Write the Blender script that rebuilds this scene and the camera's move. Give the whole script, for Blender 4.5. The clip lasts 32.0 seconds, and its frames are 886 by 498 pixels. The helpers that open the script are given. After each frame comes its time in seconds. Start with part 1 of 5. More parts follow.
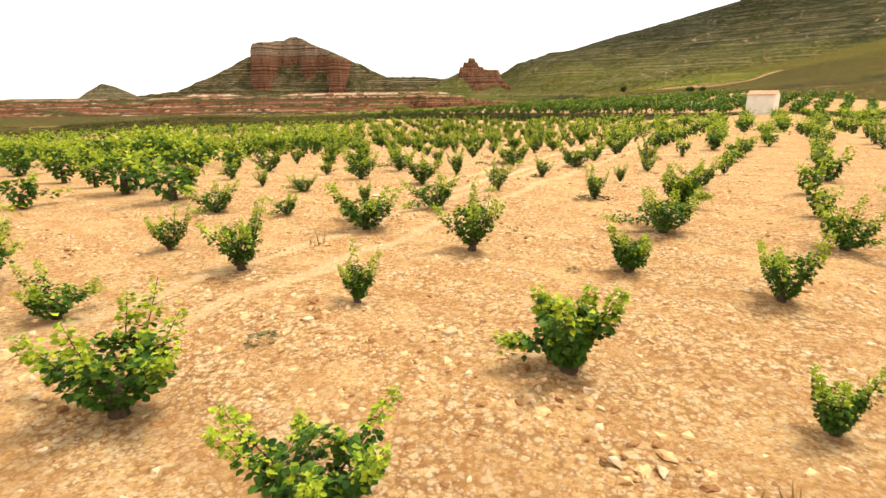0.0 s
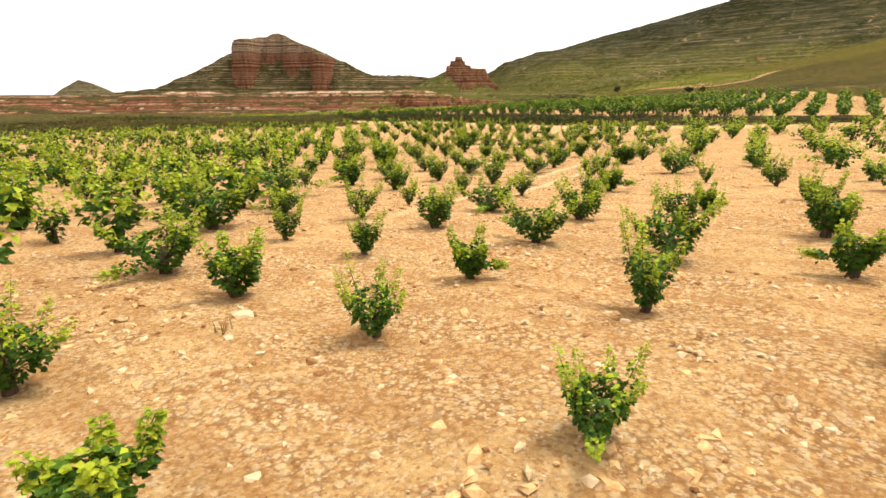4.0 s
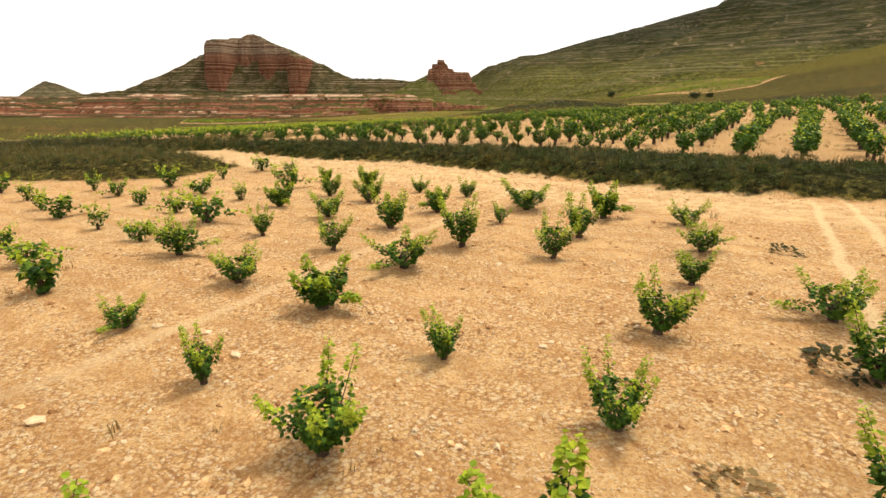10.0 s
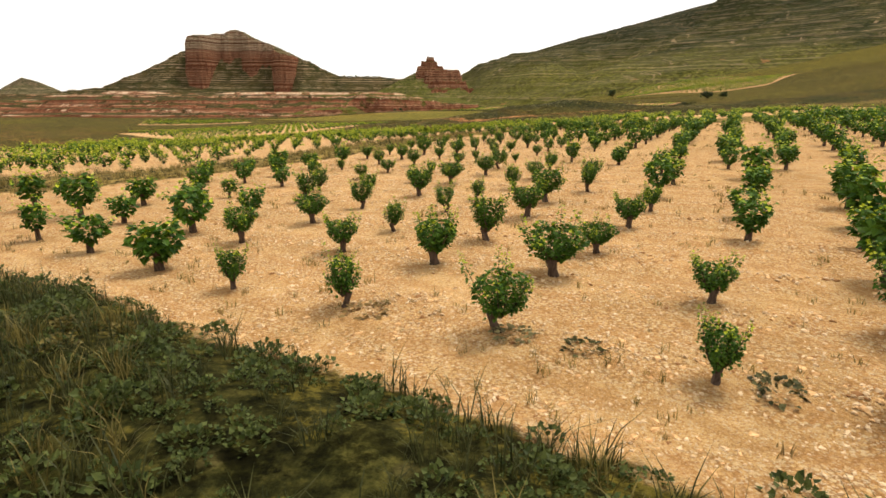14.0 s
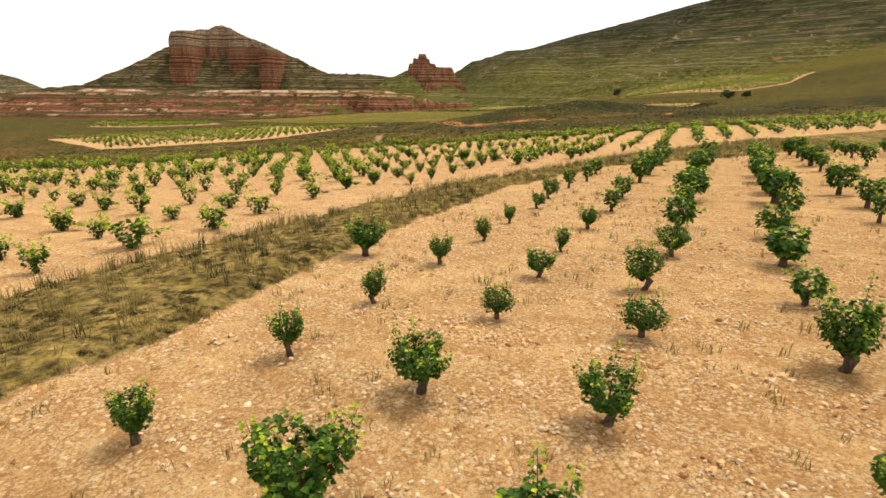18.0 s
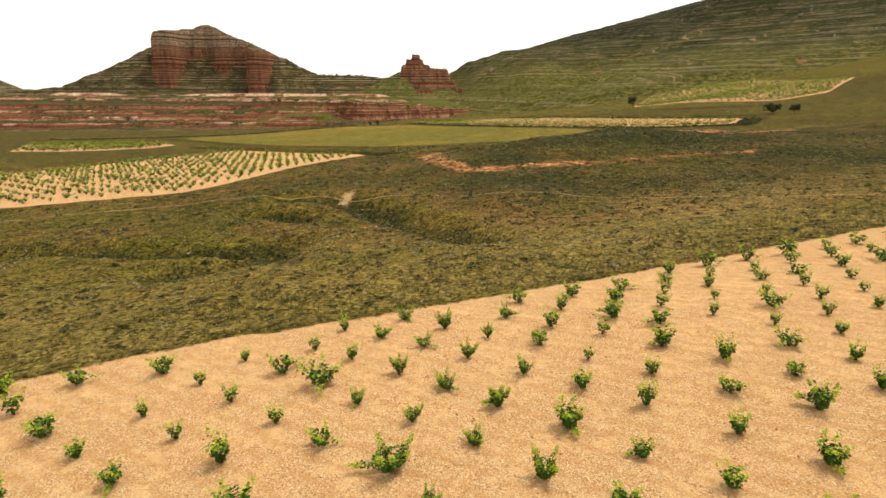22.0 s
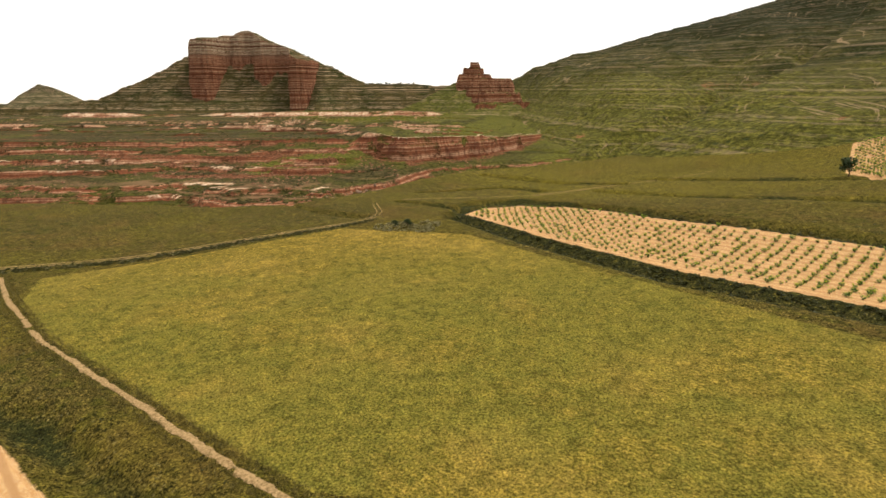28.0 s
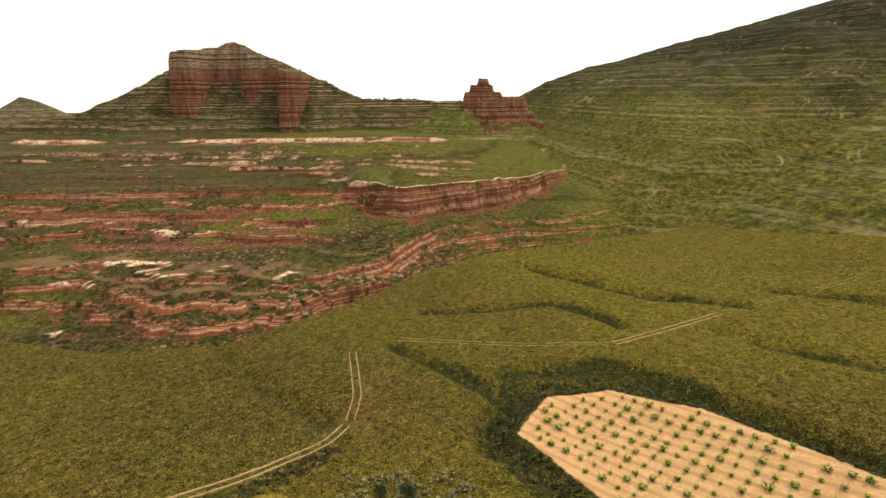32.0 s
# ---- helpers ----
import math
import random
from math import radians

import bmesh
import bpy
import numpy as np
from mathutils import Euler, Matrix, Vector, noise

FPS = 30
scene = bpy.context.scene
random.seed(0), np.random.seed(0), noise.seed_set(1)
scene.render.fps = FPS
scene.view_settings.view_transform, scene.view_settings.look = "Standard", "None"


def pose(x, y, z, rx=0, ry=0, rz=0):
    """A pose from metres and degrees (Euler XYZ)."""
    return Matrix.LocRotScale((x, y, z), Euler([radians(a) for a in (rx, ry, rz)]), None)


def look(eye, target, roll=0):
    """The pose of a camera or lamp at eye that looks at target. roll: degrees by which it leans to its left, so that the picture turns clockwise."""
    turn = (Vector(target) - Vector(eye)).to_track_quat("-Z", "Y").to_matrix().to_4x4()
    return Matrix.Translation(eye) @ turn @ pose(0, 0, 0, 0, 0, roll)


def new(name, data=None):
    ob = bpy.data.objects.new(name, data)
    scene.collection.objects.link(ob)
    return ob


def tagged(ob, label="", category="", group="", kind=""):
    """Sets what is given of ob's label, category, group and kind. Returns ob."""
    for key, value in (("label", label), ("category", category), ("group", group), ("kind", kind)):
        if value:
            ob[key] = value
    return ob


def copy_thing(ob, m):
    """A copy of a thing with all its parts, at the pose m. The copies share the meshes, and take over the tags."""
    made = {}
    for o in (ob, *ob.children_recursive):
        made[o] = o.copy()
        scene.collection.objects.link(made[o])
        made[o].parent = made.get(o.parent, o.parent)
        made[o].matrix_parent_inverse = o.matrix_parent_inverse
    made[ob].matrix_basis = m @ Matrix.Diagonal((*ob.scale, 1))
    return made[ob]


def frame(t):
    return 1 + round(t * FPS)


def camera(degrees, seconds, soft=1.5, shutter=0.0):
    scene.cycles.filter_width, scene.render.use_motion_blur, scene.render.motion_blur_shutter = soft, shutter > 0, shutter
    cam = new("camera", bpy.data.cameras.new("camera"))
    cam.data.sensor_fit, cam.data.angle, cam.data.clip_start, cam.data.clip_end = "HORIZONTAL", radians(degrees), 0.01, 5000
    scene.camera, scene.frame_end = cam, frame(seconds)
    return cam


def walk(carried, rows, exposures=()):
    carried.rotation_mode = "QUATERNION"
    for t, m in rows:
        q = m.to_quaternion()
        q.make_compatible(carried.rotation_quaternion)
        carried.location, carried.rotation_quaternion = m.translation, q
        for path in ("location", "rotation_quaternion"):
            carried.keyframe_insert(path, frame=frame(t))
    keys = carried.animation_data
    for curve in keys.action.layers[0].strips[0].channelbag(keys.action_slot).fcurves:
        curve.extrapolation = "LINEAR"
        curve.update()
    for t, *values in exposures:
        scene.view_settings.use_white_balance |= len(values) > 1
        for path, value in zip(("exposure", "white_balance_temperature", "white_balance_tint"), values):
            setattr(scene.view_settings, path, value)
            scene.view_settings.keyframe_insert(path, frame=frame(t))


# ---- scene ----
# the drone's path: seconds, place, tilt, lean and turn
ROWS = [
    (0.0, 0.00, 0.00, 2.35, 74.09, 0.68, 0.00),
    (0.5, -0.12, 2.11, 2.25, 74.08, 0.66, -0.12),
    (1.0, -0.16, 4.36, 2.18, 74.06, 0.62, -0.27),
    (1.5, -0.24, 6.59, 2.12, 74.07, 0.54, -0.52),
    (2.0, -0.34, 9.13, 2.05, 74.07, 0.48, -0.80),
    (2.5, -0.46, 11.37, 2.05, 74.01, 0.48, -0.88),
    (3.0, -1.01, 14.25, 1.96, 74.02, 0.44, -1.09),
    (3.5, -1.41, 17.26, 1.89, 74.02, 0.37, -1.28),
    (4.0, -1.68, 20.36, 1.83, 74.01, 0.29, -1.46),
    (4.5, -1.83, 23.54, 1.78, 73.98, 0.21, -1.61),
    (5.0, -1.87, 26.79, 1.75, 73.97, 0.15, -1.74),
    (5.5, -1.84, 30.07, 1.74, 74.00, 0.14, -1.86),
    (6.0, -1.73, 33.38, 1.73, 74.09, 0.17, -1.96),
    (6.5, -1.59, 36.48, 1.75, 74.19, 0.19, -2.12),
    (7.0, -1.44, 39.67, 1.79, 74.32, 0.13, -2.29),
    (7.5, -1.21, 42.74, 1.85, 74.43, 0.04, -2.45),
    (8.0, -0.91, 46.23, 1.85, 74.45, -0.04, -2.63),
    (8.5, -0.73, 49.43, 1.82, 74.48, -0.06, -2.81),
    (9.0, -0.48, 52.96, 1.83, 74.49, -0.05, -2.96),
    (9.5, -0.29, 56.25, 1.87, 74.46, -0.06, -3.12),
    (10.0, -0.11, 59.83, 1.90, 74.41, -0.09, -3.27),
    (10.5, 0.06, 63.22, 1.89, 74.37, -0.10, -3.39),
    (11.0, 0.29, 66.91, 1.85, 74.34, -0.07, -3.52),
    (11.5, 0.54, 70.67, 1.84, 74.33, -0.08, -3.67),
    (12.0, 0.79, 74.49, 1.86, 74.31, -0.16, -3.81),
    (12.5, 1.01, 78.32, 1.89, 74.34, -0.26, -3.95),
    (13.0, 1.35, 82.45, 2.03, 74.29, -0.28, -4.03),
    (13.5, 1.63, 86.22, 2.16, 74.24, -0.26, -4.18),
    (14.0, 1.94, 90.20, 2.23, 74.23, -0.23, -4.31),
    (14.5, 2.22, 93.88, 2.29, 74.18, -0.26, -4.39),
    (15.0, 2.59, 97.64, 2.33, 74.15, -0.26, -4.49),
    (15.5, 3.00, 101.50, 2.35, 74.12, -0.25, -4.59),
    (16.0, 3.40, 105.44, 2.36, 74.11, -0.24, -4.69),
    (16.5, 3.73, 109.47, 2.36, 74.10, -0.24, -4.78),
    (17.0, 3.95, 113.58, 2.37, 74.08, -0.26, -4.85),
    (17.5, 4.16, 117.52, 2.37, 74.11, -0.30, -4.96),
    (18.0, 4.40, 121.70, 2.44, 74.07, -0.38, -5.05),
    (18.5, 4.55, 125.62, 2.45, 74.07, -0.41, -5.11),
    (19.0, 4.83, 129.91, 2.43, 74.06, -0.46, -5.21),
    (19.5, 5.09, 134.25, 2.41, 74.05, -0.51, -5.29),
    (20.0, 5.46, 139.04, 2.53, 74.06, -0.54, -5.37),
    (20.5, 5.78, 143.77, 3.62, 74.05, -0.56, -5.46),
    (21.0, 6.17, 149.25, 6.03, 74.00, -0.51, -5.50),
    (21.5, 6.76, 155.94, 7.36, 73.94, -0.38, -5.58),
    (22.0, 7.62, 164.95, 8.56, 73.93, -0.24, -5.64),
    (22.5, 8.45, 175.13, 9.66, 73.84, -0.15, -5.71),
    (23.0, 9.19, 186.43, 10.67, 73.81, -0.18, -5.85),
    (23.5, 10.13, 198.09, 11.74, 73.79, -0.24, -5.98),
    (24.0, 11.24, 209.89, 13.40, 73.83, -0.34, -6.10),
    (24.5, 12.39, 221.24, 15.06, 73.82, -0.40, -6.22),
    (25.0, 13.35, 233.03, 17.03, 73.82, -0.31, -4.28),
    (25.5, 14.06, 244.77, 18.91, 73.79, -0.15, -2.12),
    (26.0, 14.38, 256.83, 21.10, 73.76, -0.01, -0.84),
    (26.5, 14.39, 269.11, 23.49, 73.73, 0.09, -0.20),
    (27.0, 14.15, 281.52, 25.98, 73.71, 0.17, 0.02),
    (27.5, 13.73, 293.94, 28.47, 73.69, 0.22, 0.04),
    (28.0, 13.19, 306.27, 30.86, 73.67, 0.25, 0.11),
    (28.5, 12.52, 318.30, 33.15, 73.65, 0.26, 0.10),
    (29.0, 11.76, 330.44, 35.39, 73.69, 0.27, 0.16),
    (29.5, 11.23, 342.27, 37.24, 73.72, 0.31, 0.18),
    (30.0, 10.76, 354.05, 39.31, 73.83, 0.37, 0.26),
    (30.5, 10.17, 365.66, 41.26, 73.94, 0.40, 0.28),
    (31.0, 9.42, 377.29, 43.35, 74.10, 0.40, 0.28),
    (31.5, 8.73, 388.50, 45.10, 74.17, 0.40, 0.22),
    (32.0, 7.84, 400.00, 47.13, 74.25, 0.39, 0.14),
]
cam = camera(78.0, 32.0, soft=1.6)
walk(cam, [(t, pose(*row)) for t, *row in ROWS], [(0, 0.36), (3.5, 0.31), (6, 0.02), (9, -0.02), (11, 0.07), (13, 0.08), (14.5, -0.06), (19, -0.03), (21, -0.1), (23, -0.02), (25, -0.12), (28, -0.06), (32, -0.08)])

# bright overcast sky with a veiled sun, ahead and to the right
SUN_TURN, SUN_HIGH = 62.0, 64.0
world = bpy.data.worlds.new("sky")
scene.world = world
world.use_nodes = True
wn, wl = world.node_tree.nodes, world.node_tree.links
wn.clear()
sky = wn.new("ShaderNodeTexSky")
sky.sky_type, sky.sun_disc = "NISHITA", False
sky.sun_elevation, sky.sun_rotation = radians(SUN_HIGH), radians(SUN_TURN)
sky_light = wn.new("ShaderNodeBackground")
wl.new(sky.outputs[0], sky_light.inputs[0])
sky_light.inputs[1].default_value = 0.02
cloud = wn.new("ShaderNodeBackground")
cloud.inputs[0].default_value = (1.0, 0.955, 0.885, 1)
cloud.inputs[1].default_value = 1.2
both = wn.new("ShaderNodeAddShader")
wl.new(sky_light.outputs[0], both.inputs[0])
wl.new(cloud.outputs[0], both.inputs[1])
wout = wn.new("ShaderNodeOutputWorld")
wl.new(both.outputs[0], wout.inputs[0])
sun = new("sun", bpy.data.lights.new("sun", "SUN"))
sun.data.energy, sun.data.angle, sun.data.color = 4.0, radians(20), (1.0, 0.93, 0.80)
sun_from = Vector((math.sin(radians(SUN_TURN)) * math.cos(radians(SUN_HIGH)), math.cos(radians(SUN_TURN)) * math.cos(radians(SUN_HIGH)), math.sin(radians(SUN_HIGH))))
sun.matrix_world = look(sun_from * 100, (0, 0, 0))


# ---- materials ----
class Nodes:
    """A material's node tree, with short ways to add and join nodes."""

    def __init__(self, name, rough=0.9):
        self.mat = bpy.data.materials.new(name)
        self.mat.use_nodes = True
        self.n, self.l = self.mat.node_tree.nodes, self.mat.node_tree.links
        self.bsdf = self.n["Principled BSDF"]
        self.bsdf.inputs["Roughness"].default_value = rough
        self.bsdf.inputs["Specular IOR Level"].default_value = 0.03
        self.place = self.n.new("ShaderNodeNewGeometry")

    def put(self, socket, v):
        if isinstance(v, bpy.types.NodeSocket):
            self.l.new(v, socket)
        elif isinstance(v, tuple) and len(v) == 3 and socket.type == "RGBA":
            socket.default_value = (*v, 1)
        else:
            socket.default_value = v

    def noise(self, scale, detail=3.0, stretch=(1, 1, 1), rough=0.6, local=False):
        t = self.n.new("ShaderNodeTexNoise")
        t.inputs["Scale"].default_value, t.inputs["Detail"].default_value, t.inputs["Roughness"].default_value = scale, detail, rough
        m = self.n.new("ShaderNodeMapping")
        m.inputs["Scale"].default_value = stretch
        if local:
            c = self.n.new("ShaderNodeTexCoord")
            self.l.new(c.outputs["Object"], m.inputs["Vector"])
        else:
            self.l.new(self.place.outputs["Position"], m.inputs["Vector"])
        self.l.new(m.outputs[0], t.inputs["Vector"])
        return t.outputs["Fac"]

    def cells(self, scale, what="Distance", rand=1.0):
        t = self.n.new("ShaderNodeTexVoronoi")
        t.inputs["Scale"].default_value, t.inputs["Randomness"].default_value = scale, rand
        self.l.new(self.place.outputs["Position"], t.inputs["Vector"])
        return t.outputs[what]

    def math(self, op, a, b=0.0, c=None):
        t = self.n.new("ShaderNodeMath")
        t.operation = op
        self.put(t.inputs[0], a), self.put(t.inputs[1], b)
        if c is not None:
            self.put(t.inputs[2], c)
        return t.outputs[0]

    def band(self, v, a, b, lo=0.0, hi=1.0):
        t = self.n.new("ShaderNodeMapRange")
        t.interpolation_type = "SMOOTHSTEP"
        for k, w in zip(("Value", "From Min", "From Max", "To Min", "To Max"), (v, a, b, lo, hi)):
            self.put(t.inputs[k], w)
        return t.outputs[0]

    def mix(self, f, a, b, how="MIX"):
        t = self.n.new("ShaderNodeMix")
        t.data_type, t.blend_type = "RGBA", how
        self.put(t.inputs[0], f), self.put(t.inputs[6], a), self.put(t.inputs[7], b)
        return t.outputs[2]

    def stops(self, f, *cols):
        t = self.n.new("ShaderNodeValToRGB")
        e = t.color_ramp.elements
        while len(e) < len(cols):
            e.new(0.5)
        for k, (p, c) in zip(e, cols):
            k.position, k.color = p, (*c, 1)
        self.put(t.inputs[0], f)
        return t.outputs[0]

    def attr(self, name):
        t = self.n.new("ShaderNodeAttribute")
        t.attribute_name = name
        return t.outputs["Fac"]

    def axis(self, out, k):
        t = self.n.new("ShaderNodeSeparateXYZ")
        self.l.new(self.place.outputs[out], t.inputs[0])
        return t.outputs[k]

    def done(self, colour, height=None, depth=0.05, strength=0.6):
        self.put(self.bsdf.inputs["Base Color"], colour)
        if height is not None:
            b = self.n.new("ShaderNodeBump")
            b.inputs["Strength"].default_value, b.inputs["Distance"].default_value = strength, depth
            self.l.new(height, b.inputs["Height"])
            self.l.new(b.outputs[0], self.bsdf.inputs["Normal"])
        return self.mat


def rock_colour(k):
    """Red and pale beds of sandstone, one over the other."""
    bend = k.math("ADD", k.axis("Position", 2), k.math("MULTIPLY", k.noise(0.012, 3), 5.0))
    t = k.n.new("ShaderNodeTexNoise")
    t.noise_dimensions = "1D"
    t.inputs["Scale"].default_value, t.inputs["Detail"].default_value, t.inputs["Roughness"].default_value = 0.24, 4, 0.8
    k.l.new(bend, t.inputs["W"])
    beds = k.stops(t.outputs["Fac"], (0.30, (0.050, 0.017, 0.009)), (0.41, (0.115, 0.040, 0.019)), (0.50, (0.215, 0.078, 0.037)), (0.585, (0.48, 0.30, 0.185)), (0.62, (0.165, 0.058, 0.027)), (0.8, (0.08, 0.028, 0.014)))
    # flutes and stains that run down the faces, cracks and plants on the ledges
    stain = k.band(k.noise(0.24, 5, (1, 1, 0.10), 0.7), 0.46, 0.66, 0, 0.75)
    beds = k.mix(stain, beds, (0.085, 0.029, 0.017))
    crack = k.band(k.noise(0.75, 6, (1, 1, 0.8), 0.75), 0.52, 0.62, 0, 0.7)
    return k.mix(crack, beds, (0.035, 0.024, 0.012)), t.outputs["Fac"]


# tyre marks that run with the rows: a point on the middle line, where they start and end, half the gauge, how bold
RUTS = ((1.35, 37.1, 30, 60, 0.52, 0.95), (5.05, 62.9, 53, 80, 0.52, 0.9), (0.6, 12.0, 2, 34, 0.52, 0.55), (4.0, 20.4, 11, 58, 0.56, 0.85), (0.0, 75.1, 64, 86, 0.04, 0.5))


def ground_material():
    k = Nodes("ground", 0.95)
    # soil: pale clay, smooth in places and broken into clods in others, with stones and cross-ploughed furrows
    fine, mid, wide = k.noise(16, 8, rough=0.86), k.noise(2.2, 6, rough=0.65), k.noise(0.16, 4)
    soil = k.stops(fine, (0.36, (0.301, 0.141, 0.048)), (0.45, (0.451, 0.252, 0.095)), (0.54, (0.546, 0.331, 0.135)), (0.63, (0.628, 0.455, 0.235)))
    soil = k.mix(k.band(mid, 0.5, 0.66, 0, 0.45), soil, (0.451, 0.244, 0.088))
    soil = k.mix(k.band(wide, 0.42, 0.68, 0, 0.4), soil, (0.574, 0.379, 0.165))
    broken = k.band(k.math("ADD", k.noise(0.55, 5, rough=0.7), k.math("MULTIPLY", mid, 0.25)), 0.46, 0.66)
    lump, crack = k.cells(17.0, "Color"), k.cells(17.0)
    bits = k.n.new("ShaderNodeSeparateColor")
    k.l.new(lump, bits.inputs[0])
    soil = k.mix(k.math("MULTIPLY", k.band(bits.outputs[0], 0.55, 0.95, 0, 0.7), broken), soil, (0.314, 0.141, 0.049))
    soil = k.mix(k.math("MULTIPLY", k.band(bits.outputs[1], 0.62, 0.95, 0, 0.75), k.math("ADD", k.math("MULTIPLY", broken, 0.7), 0.3)), soil, (0.628, 0.475, 0.268))
    # crevice shade between the clods, put into the colour
    soil = k.mix(k.math("MULTIPLY", k.band(crack, 0.45, 0.68, 0, 0.6), broken), soil, (0.184, 0.079, 0.029))
    grit = k.cells(46.0, "Color")
    grains = k.n.new("ShaderNodeSeparateColor")
    k.l.new(grit, grains.inputs[0])
    soil = k.mix(k.band(grains.outputs[0], 0.78, 0.95, 0, 0.65), soil, (0.273, 0.120, 0.041))
    soil = k.mix(k.band(grains.outputs[1], 0.80, 0.95, 0, 0.75), soil, (0.574, 0.441, 0.282))
    # small dark pits, their shade painted into the soil
    pit_shade = k.band(k.noise(9.0, 7, (1, 1.5, 1), 0.8), 0.56, 0.65, 0, 0.6)
    soil = k.mix(pit_shade, soil, (0.233, 0.100, 0.033))
    furrow = k.math("ADD", k.math("MULTIPLY", k.axis("Position", 0), 3.9), k.math("MULTIPLY", k.axis("Position", 1), 5.0))
    furrow = k.math("SINE", k.math("ADD", furrow, k.math("MULTIPLY", k.noise(0.35, 4), 9.0)))
    streak = k.band(k.math("ADD", furrow, k.math("MULTIPLY", k.math("SUBTRACT", mid, 0.5), 4.0)), 0.1, 1.1, 0, 0.5)
    soil = k.mix(streak, soil, k.stops(fine, (0.38, (0.259, 0.114, 0.039)), (0.62, (0.492, 0.275, 0.104))))
    ridge = k.math("SINE", k.math("ADD", k.math("MULTIPLY", k.axis("Position", 0), 1.6), k.math("ADD", k.math("MULTIPLY", k.axis("Position", 1), 1.69), k.math("MULTIPLY", mid, 1.5))))
    soil = k.mix(k.math("MULTIPLY", k.band(ridge, 0.2, 0.9), k.band(k.axis("Position", 1), 345, 350, 0, 0.8)), soil, (0.314, 0.173, 0.076))
    soil = k.mix(k.math("MULTIPLY", k.attr("weedy"), k.band(k.noise(0.5, 5, rough=0.7), 0.46, 0.62, 0.22, 0.65)), soil, k.stops(fine, (0.35, (0.089, 0.054, 0.015)), (0.65, (0.246, 0.151, 0.051))))
    for x0, y0, from_y, to_y, gauge, bold in RUTS:
        off = k.math("ADD", k.math("MULTIPLY", k.math("SUBTRACT", k.axis("Position", 0), x0), 0.849), k.math("MULTIPLY", k.math("SUBTRACT", k.axis("Position", 1), y0), -0.528))
        off = k.math("ADD", off, k.math("MULTIPLY", k.math("SUBTRACT", wide, 0.5), 0.5))
        away = k.math("ABSOLUTE", k.math("SUBTRACT", k.math("ABSOLUTE", off), gauge))
        span = k.math("MULTIPLY", k.band(k.axis("Position", 1), from_y, from_y + 4), k.band(k.axis("Position", 1), to_y - 4, to_y, 1, 0))
        rut = k.math("MULTIPLY", span, k.band(k.math("ADD", away, k.math("MULTIPLY", k.math("SUBTRACT", mid, 0.5), 0.25)), 0.05, 0.19, bold, 0))
        soil = k.mix(rut, soil, k.stops(fine, (0.36, (0.506, 0.317, 0.140)), (0.6, (0.628, 0.468, 0.268))))
    soil = k.mix(k.math("MULTIPLY", k.band(k.attr("headland"), 0.2, 0.8), k.band(mid, 0.4, 0.6, 0.6, 0.15)), soil, (0.600, 0.427, 0.221))
    # rough grass, olive to straw, with darker herbs
    g1, g2, g3 = k.noise(3.2, 6, rough=0.75), k.noise(0.32, 5), k.noise(0.045, 4)
    grass = k.stops(g1, (0.36, (0.010, 0.009, 0.002)), (0.5, (0.072, 0.057, 0.012)), (0.63, (0.22, 0.155, 0.038)))
    grass = k.mix(k.band(g2, 0.45, 0.64), grass, k.stops(g1, (0.36, (0.011, 0.014, 0.003)), (0.64, (0.098, 0.088, 0.014))))
    grass = k.mix(k.band(g3, 0.5, 0.68, 0, 0.35), grass, (0.155, 0.082, 0.025))
    grass = k.mix(k.band(k.noise(0.02, 4), 0.45, 0.65, 0, 0.7), grass, k.stops(g1, (0.34, (0.036, 0.033, 0.005)), (0.66, (0.165, 0.130, 0.019))))
    tone = k.attr("tone")
    heath = k.math("MULTIPLY", k.band(k.axis("Position", 1), 196, 206), k.band(k.axis("Position", 1), 330, 345, 1, 0))
    grass = k.mix(k.math("MULTIPLY", heath, k.band(k.noise(0.09, 5, rough=0.65), 0.47, 0.58, 0, 0.85)), grass, k.stops(g1, (0.36, (0.040, 0.024, 0.007)), (0.64, (0.26, 0.145, 0.042))))
    grass = k.mix(k.band(tone, 0.0, 0.9, 0, 0.55), grass, k.stops(g1, (0.34, (0.060, 0.053, 0.007)), (0.66, (0.215, 0.172, 0.020))))
    grass = k.mix(k.band(tone, -0.9, 0.0, 0.7, 0), grass, k.stops(g1, (0.34, (0.018, 0.014, 0.004)), (0.66, (0.085, 0.060, 0.016))))
    # dark green growth, with shade of terrace steps and gullies put into its colour
    grass = k.mix(k.band(k.attr("lush_shade"), 0.0, 0.95, 0, 0.95), grass, k.stops(g1, (0.34, (0.009, 0.011, 0.004)), (0.66, (0.046, 0.050, 0.014))))
    dots = k.math("MULTIPLY", k.band(k.cells(0.75), 0.22, 0.34, 1, 0), k.band(k.noise(0.12, 4), 0.42, 0.58))
    grass = k.mix(k.math("MULTIPLY", dots, 0.3), grass, (0.016, 0.018, 0.005))
    pale = k.math("MULTIPLY", k.band(k.cells(1.3), 0.16, 0.3, 1, 0), k.band(k.noise(0.2, 4), 0.5, 0.6))
    grass = k.mix(k.math("MULTIPLY", pale, 0.6), grass, (0.19, 0.155, 0.055))
    grass = k.mix(k.math("MULTIPLY", k.attr("straw"), 0.8), grass, k.stops(g1, (0.36, (0.11, 0.078, 0.02)), (0.64, (0.42, 0.29, 0.10))))
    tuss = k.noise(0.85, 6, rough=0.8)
    # near-black gaps: shade between the tussocks, put into the colour
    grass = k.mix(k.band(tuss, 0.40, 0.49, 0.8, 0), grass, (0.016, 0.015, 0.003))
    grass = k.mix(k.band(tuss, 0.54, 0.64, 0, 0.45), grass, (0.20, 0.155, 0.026))
